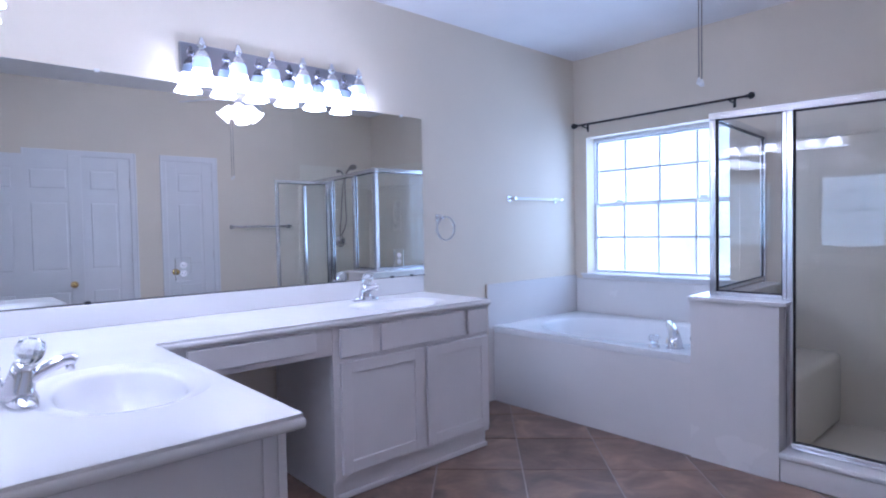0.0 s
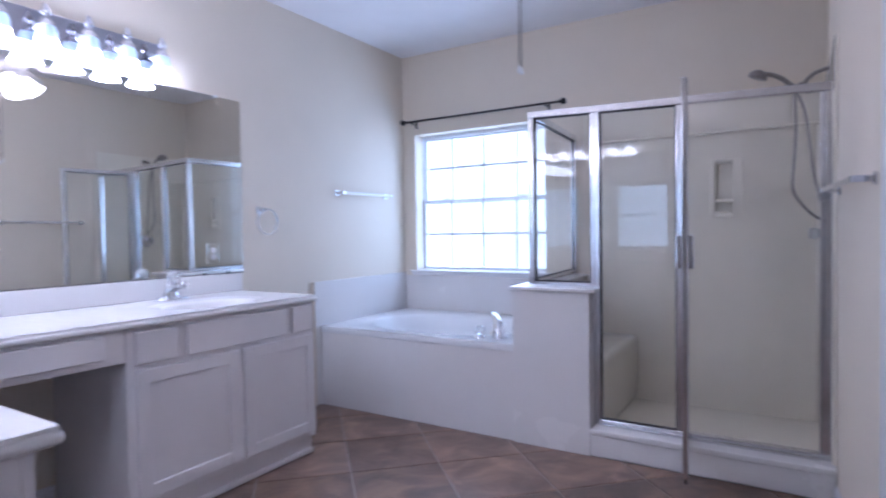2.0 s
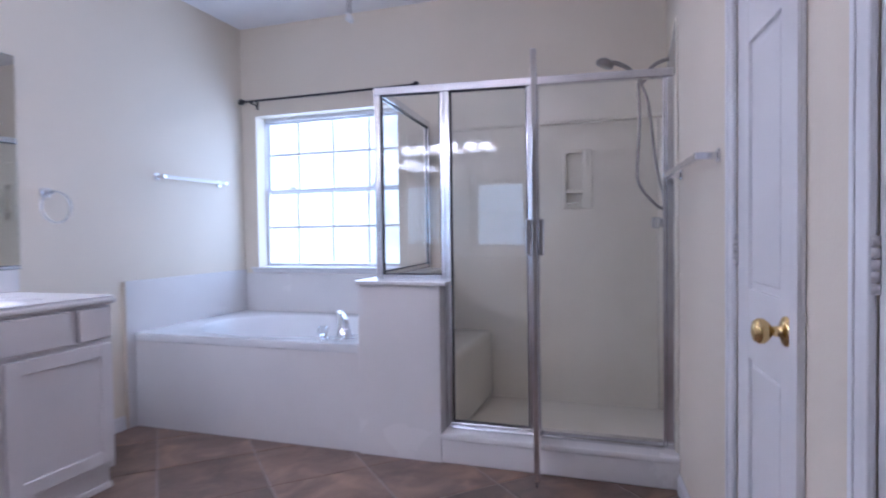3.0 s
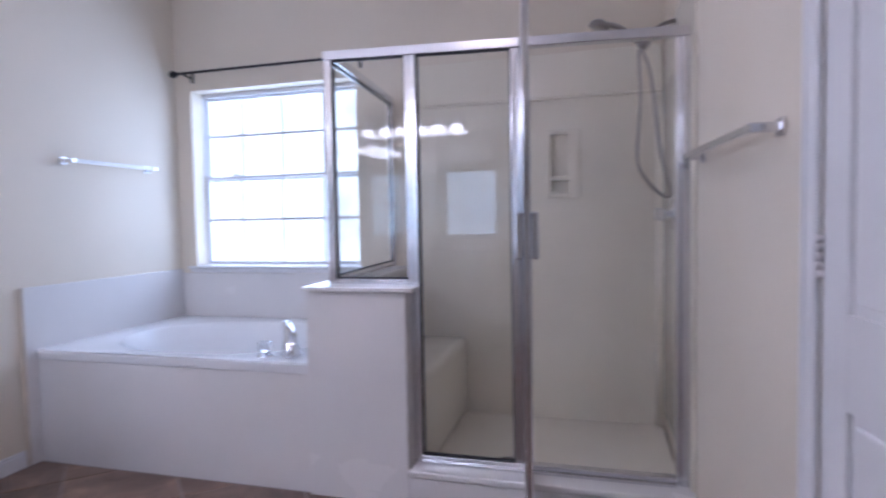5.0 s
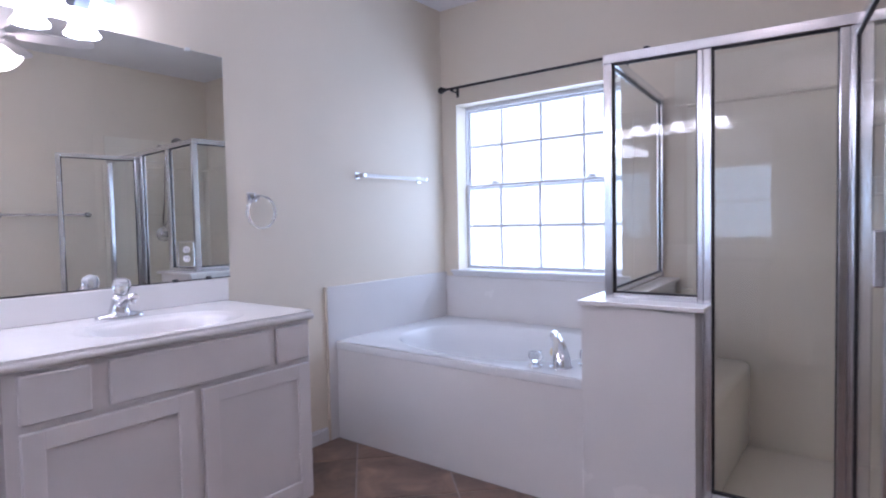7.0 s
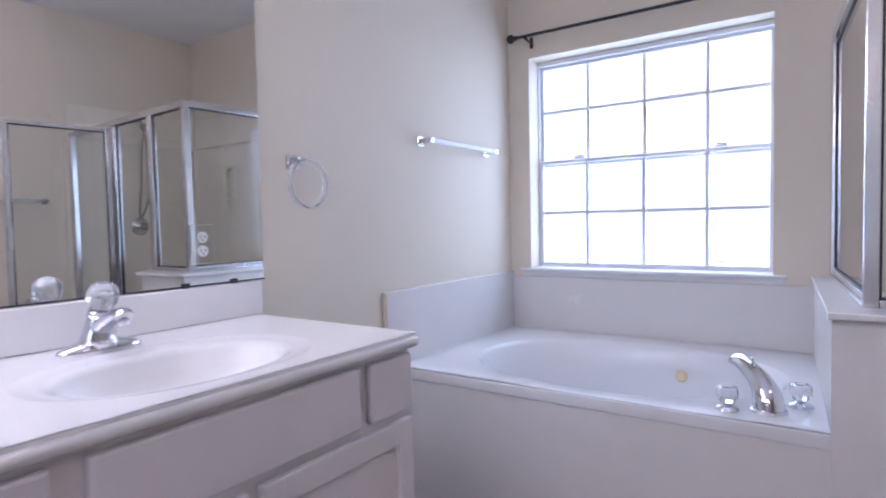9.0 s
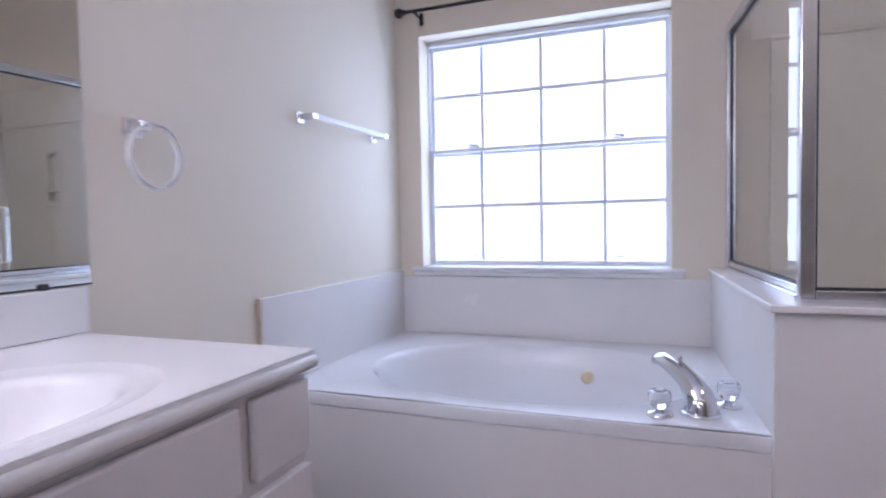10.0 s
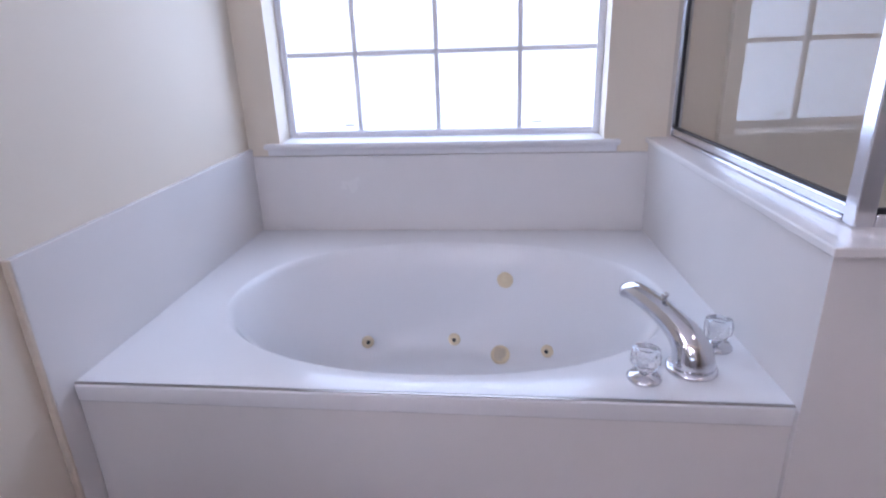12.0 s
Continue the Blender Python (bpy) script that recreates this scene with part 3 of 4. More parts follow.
# ---- ceiling fan ----
def build_fan(cx, cy):
    fan = thing("ceiling_fan", "white ceiling fan with a lit four-shade light kit and pull chains", "ceiling fan")
    bm = bmesh.new()
    lathe(bm, [(0.07, 0.0), (0.068, -0.02), (0.03, -0.045), (0.014, -0.05), (0.014, -0.15), (0.06, -0.155), (0.11, -0.17), (0.115, -0.21), (0.09, -0.24), (0.05, -0.255), (0.05, -0.285), (0.09, -0.295), (0.095, -0.305), (0.03, -0.318), (0.012, -0.322)], pose(cx, cy, ZC - 0.001), 32)
    part("motor", smooth(bm), FAN_WHITE, fan)
    for i in range(5):
        a = 72 * i + 20
        m = pose(cx, cy, ZC - 0.215, 0, 0, a)
        bm = bmesh.new()
        out = [(0.17, 0.045), (0.25, 0.058), (0.45, 0.068), (0.56, 0.066), (0.60, 0.045), (0.612, 0.0)]
        pts = out + [(r, -w) for r, w in reversed(out[:-1])]
        lo = [bm.verts.new(m @ Vector((r, w, -0.004 + 0.2 * w))) for r, w in pts]
        hi = [bm.verts.new(m @ Vector((r, w, 0.004 + 0.2 * w))) for r, w in pts]
        bm.faces.new(hi)
        bm.faces.new(list(reversed(lo)))
        for k in range(len(pts)):
            bm.faces.new((lo[k], lo[(k + 1) % len(pts)], hi[(k + 1) % len(pts)], hi[k]))
        blade = part("blade", bm, FAN_WHITE, fan)
        bm = bmesh.new()
        box(bm, 0.10, 0.22, -0.018, 0.018, 0.003, 0.010, 0.002)
        bm.transform(m)
        part("blade_iron", bm, FAN_WHITE, blade)
    for i in range(4):
        a = 90 * i + 30
        m = pose(cx, cy, ZC - 0.285, 0, 0, a) @ pose(0.045, 0, 0, 0, -42, 0)
        bm = bmesh.new()
        lathe(bm, [(0.014, 0.0), (0.018, -0.03), (0.022, -0.045)], m, 16)
        arm = part("lamp_socket", bm, FAN_WHITE, fan)
        bm = bmesh.new()
        lathe(bm, [(r, h - 0.04) for r, h in shade_profile(0.068)], m, 24, close=False)
        part("shade", bm, SHADE_WARM, arm, "lit alabaster glass shade")
    for dx, dy, zl in ((-0.093, 0.0, 1.806), (-0.080, 0.016, 1.818)):
        bm = bmesh.new()
        tube(bm, [(cx + dx, cy + dy, ZC - 0.300), (cx + dx, cy + dy, zl)], 0.0022, 6)
        chain = part("pull_chain", bm, NICKEL, fan)
        part("pull_knob", lathe(bmesh.new(), [(0.002, 0.0), (0.004, -0.005), (0.008, -0.016), (0.009, -0.022), (0.004, -0.026)], pose(cx + dx, cy + dy, zl), 12), WHITE_PLASTIC, chain)


build_fan(2.40, 0.99)


# ---- tub ----
JETS = ((2.605, 0.238, 0.022, CREAM), (2.298, 0.221, 0.022, CREAM), (1.967, 0.223, 0.022, CREAM), (2.130, 0.184, 0.034, CREAM), (2.114, 0.448, 0.028, CREAM))


def build_tub():
    tub = thing("bathtub", "white drop-in oval whirlpool tub with plain apron", "bathtub")
    x0, x1, y0, y1, z = 3.437, XE - 0.012, 1.552, YN - 0.017, DECK
    cx, cy, a, b = 3.935, 2.29, 0.425, 0.615
    rings = [(a + 0.006, b + 0.006, z), (a, b, z - 0.003), (a - 0.014, b - 0.016, z - 0.02), (a - 0.04, b - 0.05, z - 0.10), (a - 0.062, b - 0.085, z - 0.24),
             (a - 0.085, b - 0.125, z - 0.36), (a - 0.13, b - 0.19, z - 0.405), (a - 0.2, b - 0.28, z - 0.42), (0.08, 0.12, z - 0.425)]
    bm = bmesh.new()
    basin(bm, x0 + 0.004, x1, y0, y1, z, cx, cy, rings, 128, 2.15)
    shell = part("shell", smooth(bm, 50), ACRYLIC, tub)
    part("front_lip", smooth(one_box(x0 - 0.008, x0 + 0.03, y0, y1, z - 0.046, z - 0.002, bevel=0.005, seg=3), 50), ACRYLIC, tub)
    part("lip_joint", one_box(x0 - 0.004, x0 + 0.004, y0, y1, z - 0.0025, z - 0.0008), NICKEL, tub, "thin grey joint along the lip")
    bm = one_box(x0 - 0.003, x0 + 0.018, y0, y1, 0.0, z - 0.0465, bevel=0.002)
    part("apron", bm, SPLASH, tub, "plain white apron panel")
    # jets sit on the far side of the bowl
    def surf(y, h):
        for (p, q, u), (p2, q2, u2) in zip(rings, rings[1:]):
            if u2 <= h <= u:
                k = (u - h) / (u - u2)
                sx, sy = p + (p2 - p) * k, q + (q2 - q) * k
        return cx + sx * max(0.0, 1 - (abs(y - cy) / sy) ** 2.15) ** (1 / 2.15)

    for y, h, r, mat in JETS:
        x = surf(y, h)
        depth = z - h
        tang = Vector((surf(y, h + 0.01) - surf(y, h - 0.01), 0, 0.02))
        along = Vector((surf(y + 0.01, h) - surf(y - 0.01, h), 0.02, 0))
        nrm = along.cross(tang).normalized()
        nrm = -nrm if nrm.x > 0 else nrm
        m = Matrix.Translation((x, y, h)) @ nrm.to_track_quat("Z", "Y").to_matrix().to_4x4()
        jet = part("jet", smooth(lathe(bmesh.new(), [(r, -0.02), (r, 0.006), (r * 0.85, 0.010), (r * 0.5, 0.010)], m, 24)), mat, tub, "aged cream plastic jet")
        if r < 0.03 and depth > 0.15:
            part("nozzle", lathe(bmesh.new(), [(r * 0.32, 0.009), (r * 0.32, 0.0125)], m, 14), GASKET, jet)
        elif depth > 0.15:
            for k in range(-3, 4):
                w = r * 0.62 * math.sqrt(1 - (k / 4) ** 2)
                bm = one_box(-w, w, k * 0.007 - 0.0014, k * 0.007 + 0.0014, 0.010, 0.0112)
                bm.transform(m)
                part("grille_slot", bm, NICKEL, jet)


build_tub()
bm = bmesh.new()
box(bm, 3.375, XE - 0.001, YN - 0.016, YN - 0.001, 0.0, 0.883, 0.002)
structure("splash_north", bm, SPLASH, "white splash panel beside the tub", "wall panel")
# separate thin strip, beige and a little darker than the wall paint
structure("splash_edge", one_box(3.3655, 3.3745, YN - 0.018, YN - 0.001, 0.0, 0.884, bevel=0.003), EDGE_BEIGE, "beige strip along the edge of the splash panel", "trim")
structure("splash_east", one_box(XE - 0.011, XE - 0.001, 1.60, YN - 0.017, DECK, 0.856, bevel=0.002), SPLASH, "white splash panel below the window", "wall panel")


def build_tub_faucet():
    f = thing("tub_faucet", "chrome roman tub spout with two clear knobs on the deck", "faucet")
    bx, by, z = 3.561, 1.711, DECK
    d = Vector((0.80, 0.60, 0)).normalized()
    bm = bmesh.new()
    pts = [Vector((bx, by, z + h)) + d * r for r, h in ((-0.004, 0.0), (0.0, 0.03), (0.018, 0.062), (0.055, 0.088), (0.108, 0.108), (0.165, 0.120), (0.200, 0.112))]
    line = curve_points(pts, 6)
    rad = [0.047, 0.044, 0.038, 0.031, 0.027, 0.024, 0.018]
    radii = [rad[min(i // 6, 6)] + (rad[min(i // 6 + 1, 6)] - rad[min(i // 6, 6)]) * (i % 6) / 6 for i in range(len(line))]
    tube(bm, line, 0.03, 24, 0.8, radii=radii)
    lathe(bm, [(0.054, 0.0), (0.054, 0.005), (0.048, 0.010)], pose(bx, by, z), 24)
    part("spout", bm, CHROME, f)
    part("diverter", lathe(bmesh.new(), [(0.004, 0.0), (0.004, 0.012), (0.008, 0.014), (0.008, 0.020), (0.003, 0.022)], pose(bx + d.x * 0.085, by + d.y * 0.085, z + 0.126), 10), CHROME, f)
    for kx, ky in ((3.518, 1.819), (3.656, 1.630)):
        m = pose(kx, ky, z)
        esc = part("handle_base", smooth(lathe(bmesh.new(), [(0.036, 0.0), (0.036, 0.004), (0.030, 0.011), (0.014, 0.014), (0.013, 0.024)], m, 24)), CHROME, f)
        bm = bmesh.new()
        lathe(bm, [(0.010, 0.022), (0.022, 0.025), (0.031, 0.040), (0.032, 0.056), (0.029, 0.070), (0.020, 0.074), (0.016, 0.067), (0.001, 0.066)], m, 12)
        for fc in bm.faces:
            fc.smooth = False
        part("knob", bm, LUCITE, esc, "faceted clear acrylic knob")


build_tub_faucet()

# ---- knee wall ----
KZ = 0.885
knee = tagged(new("knee_wall"), "low white panelled wall between tub and shower", "half wall", kind="structure")
SKEW = 0.062


def skewed(bm, x0=TUB_X, k=SKEW):
    """Swing what lies beyond x0 out of square, like the south wall."""
    for v in bm.verts:
        v.co.y += max(0.0, v.co.x - x0) * k
    return bm


bm = bmesh.new()
box(bm, TUB_X, 3.585, 1.105, 1.40, 0.0, KZ)
box(bm, TUB_X, XE + 0.03, 1.40, 1.551, 0.0, KZ)
part("body", skewed(bm), SPLASH, knee)
bm = bmesh.new()
box(bm, TUB_X - 0.018, 3.60, 1.068, 1.384, KZ + 0.001, KZ + 0.020, 0.004, 3)
box(bm, TUB_X - 0.018, XE + 0.03, 1.380, 1.562, KZ + 0.001, KZ + 0.0202, 0.004, 3)
part("cap", skewed(bm), MARBLE, knee, "white marble cap ledge")

structure("tub_seam", one_box(3.4185, 3.4345, 1.5485, 1.5535, 0.0, DECK - 0.002, bevel=0.0015), SPLASH, "thin caulk seam between tub apron and half wall", "trim")

# ---- shower ----
YR = 0.018
UPPER_Y, UPPER_Z = 1.47, 2.085


def build_shower_base():
    s = thing("shower_stall", "cream fibreglass shower pan and wall surround with bench", "shower stall")
    bm = bmesh.new()
    box(bm, TUB_X, 3.60, 0.001, 1.104, 0.0, 0.148, 0.010, 3)
    box(bm, TUB_X - 0.010, 3.59, 0.001, 1.104, 0.120, 0.150, 0.008, 3)
    part("curb", smooth(bm), SPLASH, s, "white moulded curb")
    bm = bmesh.new()
    box(bm, 3.60, XE - 0.04, YR, 1.399, 0.0, 0.05)
    part("pan", bm, SURROUND, s)
    bm = wall_with_holes(bmesh.new(), "y", XE - 0.04, XE - 0.006, YR, 1.399, 0.0, 1.826, [(0.497, 0.602, 1.312, 1.640)])
    box(bm, XE - 0.006, XE - 0.001, YR, 1.399, 0.0, 1.826)
    part("back_panel", bm, SURROUND, s)
    part("top_flange", smooth(one_box(XE - 0.046, XE - 0.001, YR, 1.399, 1.8265, 1.846, bevel=0.008, seg=3)), SURROUND, s)
    bm = bmesh.new()
    box(bm, 3.47, XE - 0.001, 0.0005, YR, 0.15, 1.83, 0.006, 3)
    part("side_panel", smooth(bm), SURROUND, s)
    # plain upper sheets above the moulded ledge
    part("upper_panel", one_box(XE - 0.013, XE - 0.001, YR, UPPER_Y, 1.8465, UPPER_Z, bevel=0.003), SURROUND, s)
    part("upper_side_panel", one_box(3.50, XE - 0.014, 0.0005, 0.010, 1.8305, UPPER_Z, bevel=0.003), SURROUND, s)
    part("corner_cove", smooth(tube(bmesh.new(), [(XE - 0.04, YR, 0.05), (XE - 0.04, YR, 1.82)], 0.035, 16)), SURROUND, s)
    part("corner_cove", smooth(tube(bmesh.new(), [(XE - 0.04, 1.399, 0.05), (XE - 0.04, 1.399, 0.85)], 0.03, 16)), SURROUND, s)
    bm = bmesh.new()
    box(bm, 3.605, XE - 0.04, 1.085, 1.399, 0.05, 0.50, 0.045, 5)
    part("bench", smooth(bm), SURROUND, s)
    x = XE - 0.04
    bm = bmesh.new()
    for q in ((0.440, 0.499, 1.288, 1.662), (0.600, 0.630, 1.288, 1.662), (0.499, 0.600, 1.638, 1.662), (0.499, 0.600, 1.288, 1.314)):
        box(bm, x - 0.008, x - 0.0002, *q, bevel=0.003)
    box(bm, x - 0.009, XE - 0.007, 0.4975, 0.6015, 1.384, 1.406, 0.005)
    # rounded upper corners of the recess
    for y, sy in ((0.4975, 1), (0.6015, -1)):
        c = [(y, 1.6395), (y + sy * 0.022, 1.6395), (y + sy * 0.010, 1.6355), (y + sy * 0.0035, 1.629), (y, 1.6175)]
        a, b = [[bm.verts.new((xx, yy, zz)) for yy, zz in c] for xx in (x - 0.007, XE - 0.0065)]
        bm.faces.new(a)
        bm.faces.new(list(reversed(b)))
        for k in range(5):
            bm.faces.new((a[k], b[k], b[(k + 1) % 5], a[(k + 1) % 5]))
    part("soap_niche", smooth(bm), SURROUND, s, "moulded cream soap niche")
    part("soap_lip", one_box(x - 0.014, x + 0.012, 0.515, 0.598, 1.3145, 1.332, bevel=0.008), SURROUND, s)
    bm = bmesh.new()
    lathe(bm, [(0.055, 0.0), (0.053, 0.004), (0.045, 0.005)], pose(3.82, 0.76, 0.05), 28)
    d = part("drain", bm, NICKEL, s, "dark metal drain cover")
    for k in range(-3, 4):
        w = 0.04 * math.sqrt(1 - (k / 4.2) ** 2)
        part("slot", one_box(3.82 - w, 3.82 + w, 0.76 + k * 0.011 - 0.002, 0.76 + k * 0.011 + 0.002, 0.0551, 0.0558), GASKET, d)


build_shower_base()

FX, TOP = 3.524, 1.910


def bar_part(name, parent, *a, bevel=0.003):
    return part(name, one_box(*a, bevel=bevel), ALUMINIUM, parent)


def glazing(parent, axis, fixed, a0, a1, z0, z1):
    """A glass sheet with its dark gasket, in a frame along x or y."""
    g = 0.0065
    def put(p, q, lo, hi, t):
        return (p, q, fixed - t, fixed + t, lo, hi) if axis == "x" else (fixed - t, fixed + t, p, q, lo, hi)
    bm = sheet(fixed, a0 + 0.001, a1 - 0.001, z0 + 0.001, z1 - 0.001)
    if axis == "x":
        for v in bm.verts:
            v.co = Vector((v.co.y, v.co.x, v.co.z))
    part("glass", bm, SHOWER_GLASS, parent).visible_shadow = False
    bm = bmesh.new()
    for q in ((a0, a0 + g, z0, z1), (a1 - g, a1, z0, z1), (a0 + g, a1 - g, z0, z0 + g), (a0 + g, a1 - g, z1 - g, z1)):
        box(bm, *put(*q, 0.005))
    part("gasket", bm, GASKET, parent)


def build_enclosure():
    e = thing("shower_enclosure", "bright aluminium framed clear glass shower enclosure on the curb", "shower enclosure")
    zc = 0.151
    zk = KZ + 0.0205
    h = 0.038
    bar_part("header", e, FX - 0.022, FX + 0.022, YR + 0.001, 1.484, TOP - h, TOP)
    bar_part("side_header", e, FX + 0.022, XE - 0.041, 1.441, 1.484, TOP - h, TOP)
    bar_part("corner_post", e, FX - 0.02, FX + 0.02, 1.446, 1.482, zk, TOP - h)
    bar_part("mullion", e, FX - 0.019, FX + 0.019, 1.068, 1.097, zc, TOP - h)
    bar_part("mullion", e, FX - 0.018, FX + 0.018, 1.0975, 1.118, zc, TOP - h)
    bar_part("hinge_post", e, FX - 0.02, FX + 0.02, 0.620, 0.648, zc, TOP - h)
    bar_part("hinge_post", e, FX - 0.017, FX + 0.017, 0.6485, 0.677, zc, TOP - h)
    bar_part("wall_jamb", e, FX - 0.02, FX + 0.02, YR + 0.001, YR + 0.030, zc, TOP - h)
    bar_part("wall_jamb", e, FX - 0.016, FX + 0.016, YR + 0.0305, YR + 0.046, zc, TOP - h)
    bar_part("sill_rail", e, FX - 0.021, FX + 0.021, YR + 0.047, 1.0675, zc, zc + 0.032)
    bar_part("knee_rail", e, FX - 0.02, FX + 0.02, 1.1185, 1.4455, zk, zk + 0.026)
    bar_part("side_rail", e, FX + 0.021, XE - 0.041, 1.453, 1.475, zk + 0.012, zk + 0.034)
    bar_part("side_rail", e, FX + 0.021, XE - 0.041, 1.443, 1.485, zk, zk + 0.0115)
    bar_part("side_jamb", e, XE - 0.041, XE - 0.003, 1.447, 1.481, zk, TOP)
    bar_part("threshold_lip", e, FX - 0.034, FX - 0.0215, YR + 0.047, 1.067, zc, zc + 0.012, bevel=0.002)
    glazing(e, "y", FX, 0.677, 1.068, zc + 0.032, TOP - h)
    glazing(e, "y", FX, 1.118, 1.446, zk + 0.026, TOP - h)
    # the front top rail falls a little towards the wall
    for ob in e.children:
        if not ob.name.startswith("side_"):
            for v in ob.data.vertices:
                if v.co.z > 1.5:
                    v.co.z -= 0.029 * (1.484 - v.co.y)
    square = {ob.name for ob in e.children}
    glazing(e, "x", 1.464, FX + 0.02, XE - 0.041, zk + 0.034, TOP - h)
    # the return panel stands slightly out of square
    for ob in e.children:
        if ob.name.startswith("side_") or ob.name not in square:
            for v in ob.data.vertices:
                v.co.y += max(0.0, v.co.x - FX - 0.02) * 0.085
    return e


build_enclosure()


def build_shower_door():
    d = thing("shower_door", "open aluminium framed glass shower door swung into the room", "shower door")
    w, z0, z1 = 0.585, 0.178, TOP - 0.072
    for n, a in (("hinge_stile", (0.0, 0.03, -0.011, 0.011, z0, z1)), ("latch_stile", (w - 0.032, w, -0.011, 0.011, z0, z1)),
                 ("top_rail", (0.03, w - 0.032, -0.010, 0.010, z1 - 0.03, z1)), ("bottom_rail", (0.03, w - 0.032, -0.010, 0.010, z0, z0 + 0.03))):
        part(n, one_box(*a, bevel=0.003), ALUMINIUM, d)
    glazing(d, "x", 0.0, 0.03, w - 0.032, z0 + 0.03, z1 - 0.03)
    for s in (-1, 1):
        bm = bmesh.new()
        box(bm, w - 0.03, w - 0.004, min(s * 0.012, s * 0.034), max(s * 0.012, s * 0.034), 1.055, 1.195, 0.004)
        part("handle", bm, ALUMINIUM, d)
    bm = bmesh.new()
    box(bm, 0.01, w - 0.01, -0.004, 0.004, z0 - 0.022, z0)
    part("drip_seal", bm, GASKET, d)
    d.matrix_world = pose(FX - 0.024, 0.630, 0, 0, 0, 180 + 8.3)


build_shower_door()


def build_shower_head():
    s = thing("hand_shower", "brushed metal shower head with hose and valve", "shower fixture")
    x = 4.0
    m = pose(x, 0.001, 2.03, -90)
    bm = bmesh.new()
    lathe(bm, [(0.032, 0.0), (0.030, 0.006), (0.016, 0.012)], m, 22)
    tube(bm, curve_points([(x, 0.004, 2.03), (x, 0.02, 2.04), (x, 0.08, 2.02), (x, 0.125, 1.975)], 5), 0.010, 12)
    part("shower_arm", bm, NICKEL, s)
    bm = bmesh.new()
    lathe(bm, [(0.012, -0.03), (0.022, -0.026), (0.024, 0.0), (0.022, 0.024), (0.012, 0.03)], pose(x, 0.14, 1.955, 40), 18)
    tube(bm, [(x, 0.15, 1.95), (x, 0.19, 1.985)], 0.014, 12)
    part("diverter", bm, NICKEL, s)
    bm = bmesh.new()
    tube(bm, curve_points([(x, 0.18, 1.975), (x, 0.22, 2.015), (x, 0.27, 2.045), (x, 0.315, 2.055)], 5), 0.012, 14)
    lathe(bm, [(0.012, 0.03), (0.03, 0.022), (0.046, 0.006), (0.048, -0.012), (0.042, -0.016), (0.001, -0.016)], pose(x, 0.335, 2.05, 22), 26)
    part("head", smooth(bm), NICKEL, s)
    bm = bmesh.new()
    tube(bm, curve_points([(x, 0.165, 1.93), (x, 0.162, 1.84), (x, 0.158, 1.72), (x, 0.167, 1.56), (x, 0.172, 1.45), (x, 0.158, 1.385), (x, 0.115, 1.32), (x, 0.068, 1.272), (x, 0.040, 1.262),
                           (x, 0.030, 1.285), (x - 0.008, 0.048, 1.36), (x - 0.008, 0.078, 1.50), (x - 0.008, 0.100, 1.70), (x - 0.006, 0.118, 1.83), (x, 0.150, 1.925)], 7), 0.0075, 10)
    part("hose", bm, NICKEL, s)
    bm = bmesh.new()
    lathe(bm, [(0.072, 0.0), (0.070, 0.006), (0.05, 0.013), (0.026, 0.016), (0.024, 0.04)], pose(x, YR, 1.185, -90), 28)
    part("valve_plate", smooth(bm), CHROME, s)
    bm = bmesh.new()
    lathe(bm, [(0.014, 0.036), (0.028, 0.042), (0.033, 0.06), (0.030, 0.078), (0.012, 0.084)], pose(x, YR, 1.185, -90), 10)
    part("valve_knob", bm, LUCITE, s)


build_shower_head()


# ---- towel bars, ring, curtain rod ----
def build_towel_bar(m, length, label):
    """Made along x with the wall behind at y = 0."""
    t = thing("towel_bar", label, "towel bar", "towel bars")
    for x in (0.02, length - 0.02):
        bm = bmesh.new()
        box(bm, x - 0.020, x + 0.020, -0.010, -0.001, -0.022, 0.022, 0.004)
        box(bm, x - 0.013, x + 0.013, -0.076, -0.009, -0.0115, 0.0115, 0.004)
        part("mount", bm, CHROME, t)
    part("bar", one_box(0.030, length - 0.030, -0.074, -0.054, -0.010, 0.010, bevel=0.002), CHROME if "metal" in label else WHITE_PLASTIC, t)
    t.matrix_world = m


build_towel_bar(pose(3.625, YN, 1.53), 0.62, "chrome towel bar with a white acrylic rod on the wall")
build_towel_bar(SOUTH @ pose(-0.09, 0.001, 1.374, 0, 0, 180), 0.675, "chrome square metal towel bar beside the shower")


def build_ring():
    r = thing("towel_ring", "clear acrylic towel ring on a chrome wall mount", "towel ring")
    x, z = 2.905, 1.382
    bm = bmesh.new()
    box(bm, x - 0.025, x + 0.025, YN - 0.012, YN - 0.001, z - 0.025, z + 0.025, 0.004)
    box(bm, x - 0.015, x + 0.015, YN - 0.058, YN - 0.011, z - 0.012, z + 0.014, 0.004)
    part("mount", bm, CHROME, r)
    bm = bmesh.new()
    n, k = 48, 8
    c = Vector((x + 0.022, YN - 0.058, z - 0.074))
    rings = []
    for i in range(n):
        a = 2 * math.pi * i / n
        d = Vector((math.cos(a), 0, math.sin(a)))
        rings.append([bm.verts.new(c + d * (0.080 + 0.006 * math.cos(2 * math.pi * j / k)) + Vector((0, 0.0115 * math.sin(2 * math.pi * j / k), 0))) for j in range(k)])
    for i in range(n):
        for j in range(k):
            bm.faces.new((rings[i][j], rings[(i + 1) % n][j], rings[(i + 1) % n][(j + 1) % k], rings[i][(j + 1) % k]))
    part("ring", smooth(bm, 60), LUCITE, r, "clear acrylic ring")


build_ring()


